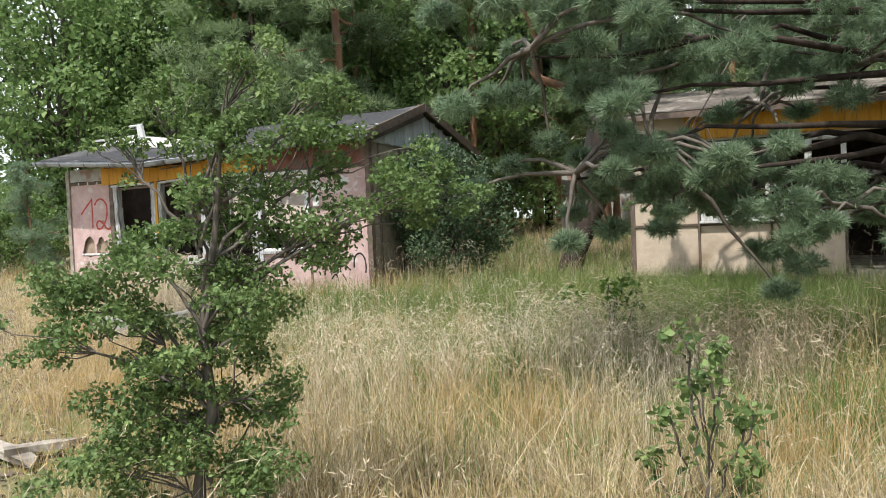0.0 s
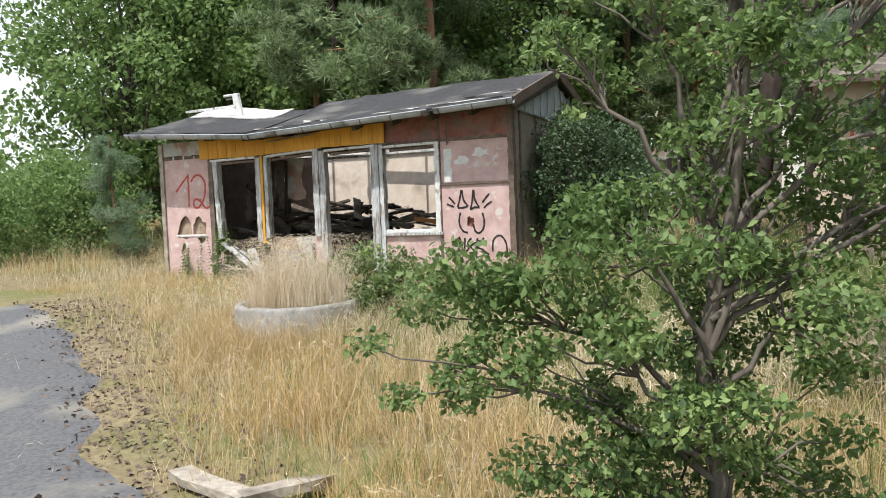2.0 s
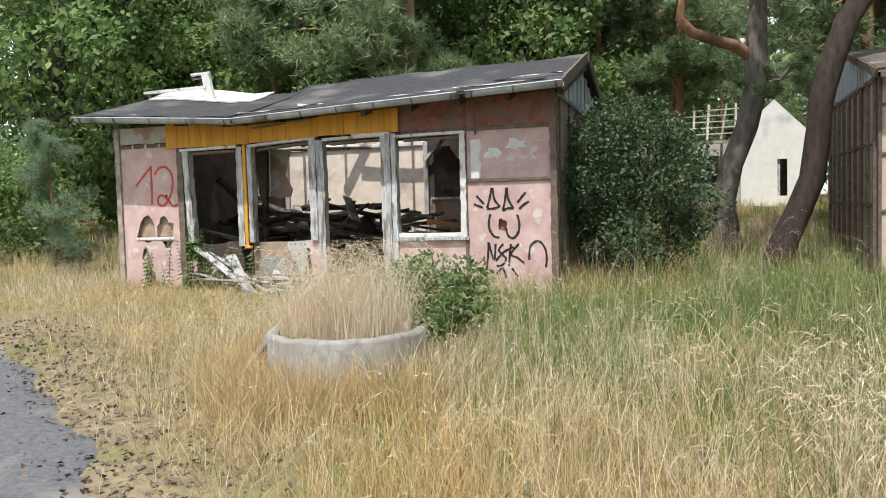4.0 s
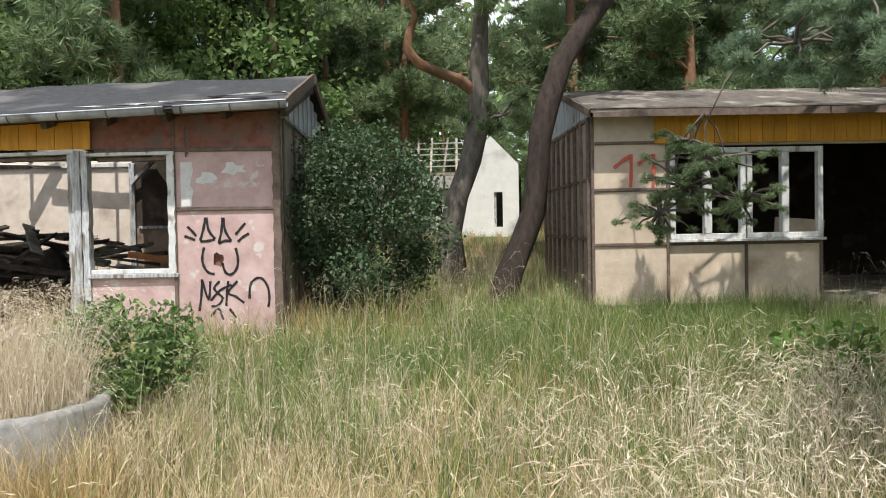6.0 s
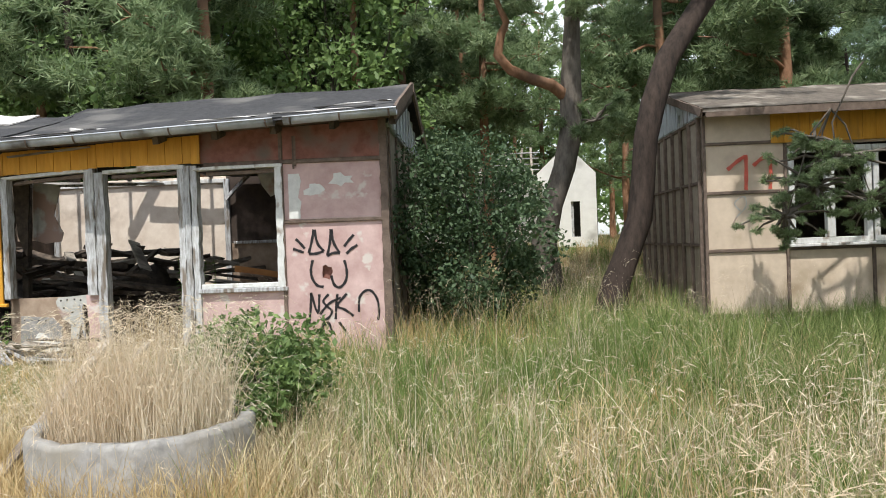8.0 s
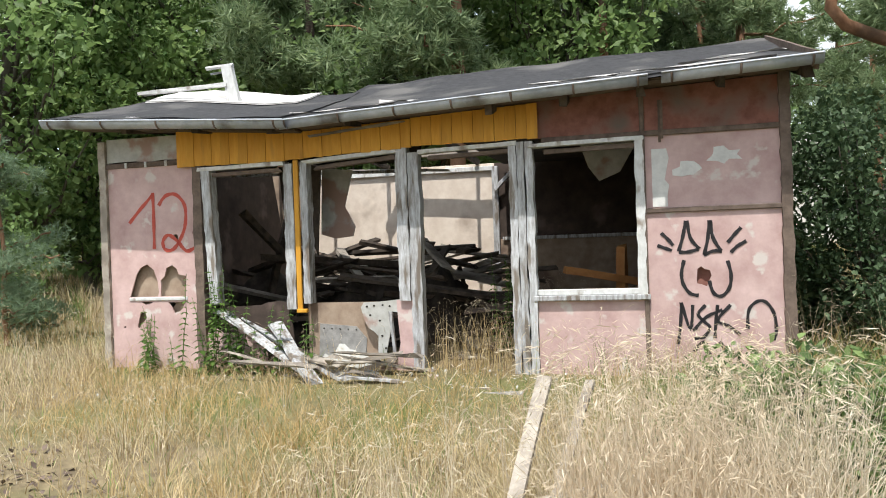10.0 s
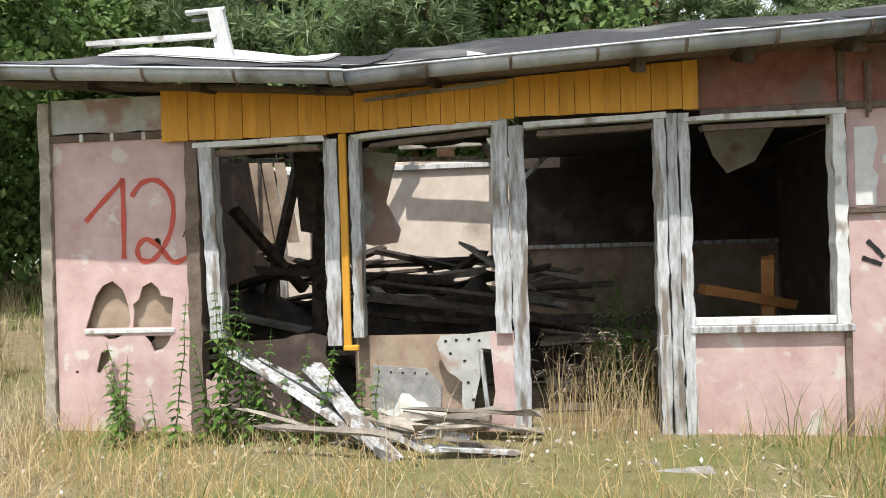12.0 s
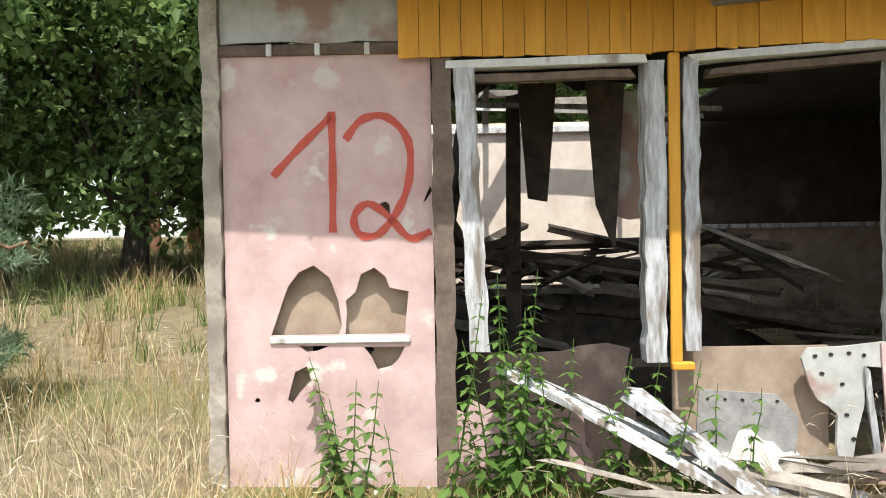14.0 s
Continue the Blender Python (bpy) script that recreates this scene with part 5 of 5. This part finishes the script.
for x, y in ((-3.5, 25.0), (-10.8, 27.5), (-5.2, 26.0), (0.6, 25.5), (-12.0, 34), (-4.5, 32), (12, 44)):
    copy_thing(bl[0], Matrix.Translation((x, y, gz(x, y))) @ Matrix.Rotation(rw.uniform(0, 6), 4, "Z"))
SPOTS = [(5.0, 24.5), (3.4, 27.5), (9.3, 36.5), (7.2, 19.5), (9.5, 18.2), (11.5, 20.5), (13.5, 17), (-3.5, 25.5), (0.6, 27), (14.5, 23.5), (17, 19.5), (4.0, 29.5), (-2.0, 30.5), (16.5, 27.5), (20, 23), (19, 31), (14.8, 33), (1.8, 36), (-1.5, 39), (6.0, 40), (9.5, 42), (15, 41), (20, 38), (24, 30), (24, 20), (-7, 37), (3, 45), (13, 48), (22, 46), (-12, 41), (-4, 47), (10.8, 14.5), (14, 12), (16.5, 8.5), (19, 14), (13.5, 8), (12.5, 3.5)]
for i, (x, y) in enumerate(SPOTS):
    copy_thing(pn[i % 3], Matrix.Translation((x, y, gz(x, y) - 0.05)) @ Matrix.Rotation(rw.uniform(0, 6), 4, "Z"))
# slim high-crowned pines standing close in the wood
slim = pine("slim_pine", at(1.0, 23.0), 13, 0.13, 0.5, 2.0, 2000, 0.2, "slim pine with a bare orange-grey trunk in the wood", (0.3, 0.1), width=0.032, limbs=18)
slim["group"] = "slim pines of the wood"
for i in range(34):
    x, y = rw.uniform(-6, 19), rw.uniform(22, 44)
    if 7.0 < x < 14.5 and y < 40:
        continue
    copy_thing(slim, Matrix.Translation((x, y, gz(x, y) - 0.05)) @ Matrix.Rotation(rw.uniform(0, 6), 4, "Z") @ Matrix.Diagonal((1, 1, rw.uniform(0.8, 1.1), 1)))
# unseen trees added behind the walker to shade the meadow on the right
for x, y in ((3.0, -0.6), (5.6, 1.2), (9.5, 4.0), (10.5, 7.0), (17, 3), (8.5, -6), (-16, -10), (-6, -16), (4, -15)):
    copy_thing(pn[0], Matrix.Translation((x, y, gz(x, y) - 0.05)) @ Matrix.Rotation(rw.uniform(0, 6), 4, "Z"))
# far wood, one mass of clumps and stems
P = []
for i in range(560):
    a = rng.uniform(-1.5, 1.45)
    d = rng.uniform(52, 75)
    if a < -0.42 and rng.random() < 0.5:
        continue
    x, y = d * math.sin(a), d * math.cos(a)
    h = rng.uniform(5, 22) if a > -0.36 else rng.uniform(1, 5)
    P.append(spray((x, y, 1.2 + h * 0.55), (2.6, 2.6, h * 0.5), 110))
V, F = leaf_arrays(np.concatenate(P), 0.75)
tagged(raw("far_wood", V, F, M_TREELEAF), "distant dark green wood behind the clearing", "woods", kind="stuff")

# nettles by the broken window
def nettle(m, h, seed):
    t = thing("nettle", m, "green nettle stalk growing before the broken wall", "plant", "nettles before the wall")
    r = random.Random(seed)
    top = Vector((r.uniform(-0.2, 0.2), r.uniform(-0.12, 0.06), h))
    p = bend((0, 0, 0), top, (0.02, 0, 0), 6, 0.008)
    tube("stem", p, [0.006 - 0.0007 * i for i in range(7)], M_NETTLE, t, n=5)
    V, F = [], []
    n = int(h / 0.055)
    for i in range(n):
        f = 0.12 + 0.88 * i / n
        c = p[0].lerp(top, f)
        L = 0.125 * (1.05 - 0.7 * f) * r.uniform(0.5, 1.15)
        for s in range(4):
            az = s * math.pi / 2 + (i % 2) * 0.8 + r.uniform(-0.3, 0.3)
            d = Vector((math.cos(az), math.sin(az), -0.25))
            q = Vector((-math.sin(az), math.cos(az), 0))
            b = len(V)
            V += [c, c + d * L * 0.4 + q * L * 0.24, c + d * L + Vector((0, 0, -0.15 * L)), c + d * L * 0.4 - q * L * 0.24, c + d * L * 0.45 + Vector((0, 0, -0.05 * L))]
            F += [(b, b + 1, b + 4), (b + 1, b + 2, b + 4), (b + 2, b + 3, b + 4), (b + 3, b, b + 4)]
    raw("leaves", [tuple(v) for v in V], F, M_NETTLE, t)


rn = random.Random(8)
for i in range(30):
    x = rn.choice([rn.gauss(1.4, 0.22), rn.uniform(0.6, 1.3), rn.uniform(1.3, 2.35), rn.uniform(1.2, 2.2)])
    nettle(BASE_A @ pose(x, -0.1 - abs(rn.gauss(0, 0.14)), -0.08), rn.uniform(0.4, 1.0) * (1.15 if 1.0 < x < 1.6 else 0.8), i)
for i in range(7):
    nettle(BASE_A @ pose(rn.uniform(3.8, 4.15), rn.uniform(0.5, 1.0), -0.05), rn.uniform(0.6, 1.2), 90 + i)


# ---- meadow ----
def blades(X, Y, Z, H, width, lean, mat, name, label, seg=2, arch=0.5, az=None):
    """Grass blades, each a tapering strip that arches over."""
    n = len(X)
    az = rng.uniform(0, 2 * np.pi, n) if az is None else az + rng.normal(0, 0.6, n)
    d = np.stack([np.cos(az), np.sin(az), np.zeros(n)], 1)
    a2 = rng.uniform(0, 2 * np.pi, n)
    s = np.stack([np.cos(a2), np.sin(a2), np.zeros(n)], 1)
    base = np.stack([X, Y, Z - 0.03], 1)
    out = H * np.abs(rng.normal(0, lean, n)) + 0.02
    rings = []
    for i in range(seg + 1):
        t = i / seg
        c = base + d * (out * (t ** 1.8))[:, None]
        c[:, 2] += H * (t - arch * 0.25 * t * t)
        w = width * (1 - 0.85 * t)
        rings += [c - s * w, c + s * w] if i < seg else [c]
    V = np.stack(rings, 1).reshape(-1, 3)
    m = 2 * seg + 1
    i = np.arange(n)[:, None] * m
    F = []
    for k in range(seg - 1):
        F += [i + [[2 * k, 2 * k + 1, 2 * k + 3]], i + [[2 * k, 2 * k + 3, 2 * k + 2]]]
    F.append(i + [[2 * seg - 2, 2 * seg - 1, 2 * seg]])
    tip = rings[-1]
    tagged(raw(name, V, np.concatenate(F, 0), mat), label, "grass", kind="stuff")
    return tip, d


def heads(tip, d, size, mat, name, label):
    """Feathery seed heads: short crossed spikelets that nod from the stalk's tip."""
    n, k = len(tip), 7
    out = []
    for q in range(k):
        c = tip + d * (size * 0.2 * q)[:, None]
        c[:, 2] -= size * (0.035 * q * q - 0.14 * q)
        u = unit(n) * 0.35 + d
        u[:, 2] += 0.5 - 0.25 * q
        u /= np.linalg.norm(u, axis=1, keepdims=True)
        s = np.cross(u, unit(n))
        L = (size * 0.42)[:, None]
        out.append(np.stack([c, c + u * L * 0.5 + s * L * 0.05, c + u * L, c + u * L * 0.5 - s * L * 0.05], 1).reshape(-1, 3))
    V = np.concatenate(out)
    F = np.arange(len(V)).reshape(-1, 4)
    tagged(raw(name, V, F, mat), label, "grass", kind="stuff")


def fbm(X, Y, s, o):
    return np.sin(X * s + 1.3 * np.sin(Y * s * 0.7 + o)) * np.cos(Y * s * 1.1 + o * 2 + np.sin(X * s * 0.6)) * 0.5 + 0.5


toA = np.array(BASE_A.inverted())
toB = np.array(BASE_B.inverted())


def meadow(n, box_, keep, per=22):
    c = n // per
    CX, CY, CH = rng.uniform(box_[0], box_[1], c), rng.uniform(box_[2], box_[3], c), rng.uniform(0.55, 1.3, c)
    i = rng.integers(0, c, n)
    ox, oy = rng.normal(0, 0.06, n), rng.normal(0, 0.06, n)
    X, Y, tall, az = CX[i] + ox, CY[i] + oy, CH[i], np.arctan2(oy, ox)
    u, v = toA[0, 0] * X + toA[0, 1] * Y + toA[0, 3], toA[1, 0] * X + toA[1, 1] * Y + toA[1, 3]
    inA = (u > -0.08) & (u < 6.45) & (v > -0.06) & (v < 4.1)
    slab_ = (u > 2.6) & (u < 4.6) & (v > -1.1) & (v <= -0.06) & (rng.random(n) > 0.3)
    thin_ = (u > 0.6) & (u < 5.0) & (v > -2.2) & (v <= 0) & (rng.random(n) > 0.4)
    ub, vb = toB[0, 0] * X + toB[0, 1] * Y + toB[0, 3], toB[1, 0] * X + toB[1, 1] * Y + toB[1, 3]
    inB = (ub > -0.08) & (ub < 6.5) & (vb > -0.06) & (vb < 4)
    ring = np.hypot(X - px, Y - py)
    bad = inA | inB | slab_ | thin_ | ((ring < 0.66))
    td = track_dist(X, Y)
    edge = rng.random(n) > np.clip((td - 1.35) / 0.9, 0.02, 1)
    ok = ~bad & ~edge & (rng.random(n) < keep(X, Y))
    low = np.where((u > -1.5) & (u < 4.8) & (v > -3.2), 0.62, 1.0)
    X, Y, td = X[ok], Y[ok], td[ok]
    return X, Y, gz_arr(X, Y), np.clip((td - 0.9) / 1.9, 0.28, 1) * (tall * low)[ok], az[ok]


def greenness(X, Y):
    g = 1 / (1 + np.exp(-(X + 0.8 * (Y - 7) + 0.9) * 1.1)) / (1 + np.exp(-(Y - 5.9 + 0.2 * X) * 1.5)) / (1 + np.exp(-(X + 3.2) * 1.6))
    return np.clip(0.12 + 0.85 * g * (0.5 + 0.8 * fbm(X, Y, 1.1, 2.0)), 0.05, 0.92)


def near(X, Y):
    return np.clip(1.25 - np.hypot(X + 2, Y - 6) / 13, 0.12, 1)


NEARBOX = (-14, 10, 1.0, 18)
X, Y, Z, k, az = meadow(330000, NEARBOX, lambda x, y: near(x, y) * (1 - greenness(x, y)))
patch = fbm(X, Y, 1.7, 0.4)
blades(X, Y, Z, k * rng.uniform(0.25, 0.62, len(X)) * (0.65 + 0.55 * patch), 0.0034, 0.5, M_STRAW, "dry_grass", "tall straw-yellow meadow grass", 3, 0.6, az)
X, Y, Z, k, az = meadow(330000, NEARBOX, lambda x, y: near(x, y) * greenness(x, y))
patch = fbm(X, Y, 1.4, 3.1)
blades(X, Y, Z, k * rng.uniform(0.25, 0.6, len(X)) * (0.65 + 0.5 * patch), 0.0036, 0.5, M_GREENGRASS, "green_grass", "tall green meadow grass", 3, 0.6, az)
X, Y, Z, k, az = meadow(60000, NEARBOX, lambda x, y: (0.12 + 0.88 * (fbm(x, y, 1.3, 5.0) > 0.62)) * near(x, y) * (1 - 0.6 * greenness(x, y)), 7)
H = np.clip(k, 0.3, 1.1) * rng.uniform(0.5, 0.95, len(X))
tip, d = blades(X, Y, Z, H, 0.0022, 0.3, M_SEED, "grass_stalks", "thin pale grass stalks", 3)
heads(tip, d, rng.uniform(0.05, 0.12, len(tip)), M_SEED, "grass_seed_heads", "nodding pale seed heads of the grass")
# a drift of ripe pale stalks, and a lush green patch under the pine's shade
X, Y, Z, k, az = meadow(3600, (-1.4, 3.0, 5.8, 8.2), lambda x, y: np.where(fbm(x, y, 2.0, 0.7) > 0.55, 1.0, 0.10), 9)
tip, d = blades(X, Y, Z, np.clip(k, 0.6, 1.1) * rng.uniform(0.55, 0.9, len(X)), 0.0032, 0.5, M_SEED, "ripe_stalks", "drift of ripe pale grass stalks", 3, 0.7)
heads(tip, d, rng.uniform(0.09, 0.18, len(tip)), M_SEED, "ripe_seed_heads", "long pale seed heads of ripe grass")
X, Y, Z, k, az = meadow(36000, (0.4, 5.5, 8.8, 11.6), lambda x, y: 0.25 + 0.75 * fbm(x, y, 1.2, 4.0))
blades(X, Y, Z, k * rng.uniform(0.3, 0.55, len(X)), 0.0036, 0.45, M_GREENGRASS, "lush_grass", "lush green grass in the pine's shade", 3, 0.6, az)
# farther grass, coarser
X, Y, Z, k, az = meadow(110000, (-40, 30, 14, 52), lambda x, y: np.where((y < 18) & (x > -14) & (x < 10), 0.0, np.clip(1.3 - y / 50, 0.2, 1)))
blades(X, Y, Z, k * rng.uniform(0.3, 0.6, len(X)), 0.007, 0.4, M_STRAW, "far_dry_grass", "pale dry grass of the far meadow")
X, Y, Z, k, az = meadow(70000, (-16, 30, 14, 52), lambda x, y: np.where((y < 18) & (x < 10), 0.0, np.clip(1.3 - y / 50, 0.2, 1)))
blades(X, Y, Z, k * rng.uniform(0.3, 0.5, len(X)), 0.007, 0.4, M_GREENGRASS, "far_green_grass", "green grass under the trees")
a, q = rng.uniform(0, 2 * np.pi, 7000), rng.uniform(0.64, 1.15, 7000)
X, Y = px + q * np.cos(a), py + q * np.sin(a)
blades(X, Y, gz_arr(X, Y), rng.uniform(0.2, 0.58, 7000), 0.0034, 0.4, M_STRAW, "planter_edge_grass", "dry grass standing round the planter", 3)
# grass in the planter and in the doorway
a, r = rng.uniform(0, 2 * np.pi, 3200), 0.5 * np.sqrt(rng.random(3200))
X, Y = px + r * np.cos(a), py + r * np.sin(a)
tip, d = blades(X, Y, np.full(3200, 0.46), rng.uniform(0.2, 0.95, 3200), 0.0026, 0.30, M_SEED, "planter_grass", "tall dry grass growing out of the planter")
heads(tip[::2], d[::2], rng.uniform(0.06, 0.12, len(tip[::2])), M_SEED, "planter_seed_heads", "pale feathery seed heads above the planter")
u, v = rng.uniform(3.4, 4.15, 320), rng.uniform(-0.25, 0.5, 320)
m = np.array(BASE_A)
X, Y = m[0, 0] * u + m[0, 1] * v + m[0, 3], m[1, 0] * u + m[1, 1] * v + m[1, 3]
tip, d = blades(X, Y, np.full(320, 0.38), rng.uniform(0.25, 0.85, 320), 0.003, 0.25, M_STRAW, "doorway_grass", "dry grass growing in the doorway", 3)
heads(tip[::3], d[::3], rng.uniform(0.05, 0.1, len(tip[::3])), M_SEED, "doorway_seed_heads", "pale seed heads in the doorway")
# short dead grass and chips on the trodden ground before the ruin
u, v = rng.uniform(-0.6, 5.2, 9000), rng.uniform(-2.4, -0.05, 9000)
X, Y = m[0, 0] * u + m[0, 1] * v + m[0, 3], m[1, 0] * u + m[1, 1] * v + m[1, 3]
ok = (rng.random(9000) < 0.25 + 0.75 * fbm(X, Y, 3.0, 1.0)) & ~((u > 2.75) & (u < 4.55) & (v > -1.05) & (rng.random(9000) > 0.5))
X, Y, q = X[ok], Y[ok], int(ok.sum())
blades(X, Y, gz_arr(X, Y), rng.uniform(0.05, 0.24, q), 0.003, 0.8, M_STRAW, "trodden_grass", "short dead grass before the ruin", 3)
u, v = rng.uniform(0.0, 5.0, 220), -np.abs(rng.normal(0, 0.6, 220)) - 0.05
X, Y = m[0, 0] * u + m[0, 1] * v + m[0, 3], m[1, 0] * u + m[1, 1] * v + m[1, 3]
V, F = leaf_arrays(np.stack([X, Y, gz_arr(X, Y) + np.where((u > 2.75) & (u < 4.55) & (v > -1.05), 0.05, 0.02)], 1), 0.032, 3.0)
tagged(raw("plaster_chips", V, F, M_PATCH), "pale paint and plaster chips on the ground", "litter", kind="stuff")
# litter on the track's edge
n = 26000
X, Y = rng.uniform(-10, 0, n), rng.uniform(0, 12, n)
td = track_dist(X, Y)
ok = (td > 0.9) & (td < 2.2) & (rng.random(n) < 1.2 - np.abs(td - 1.5))
V, F = leaf_arrays(np.stack([X[ok], Y[ok], gz_arr(X[ok], Y[ok]) + 0.02], 1), 0.05, 3.0)
tagged(raw("leaf_litter", V, F, M_BATTEN), "brown dead leaves and bark along the track", "litter", kind="stuff")
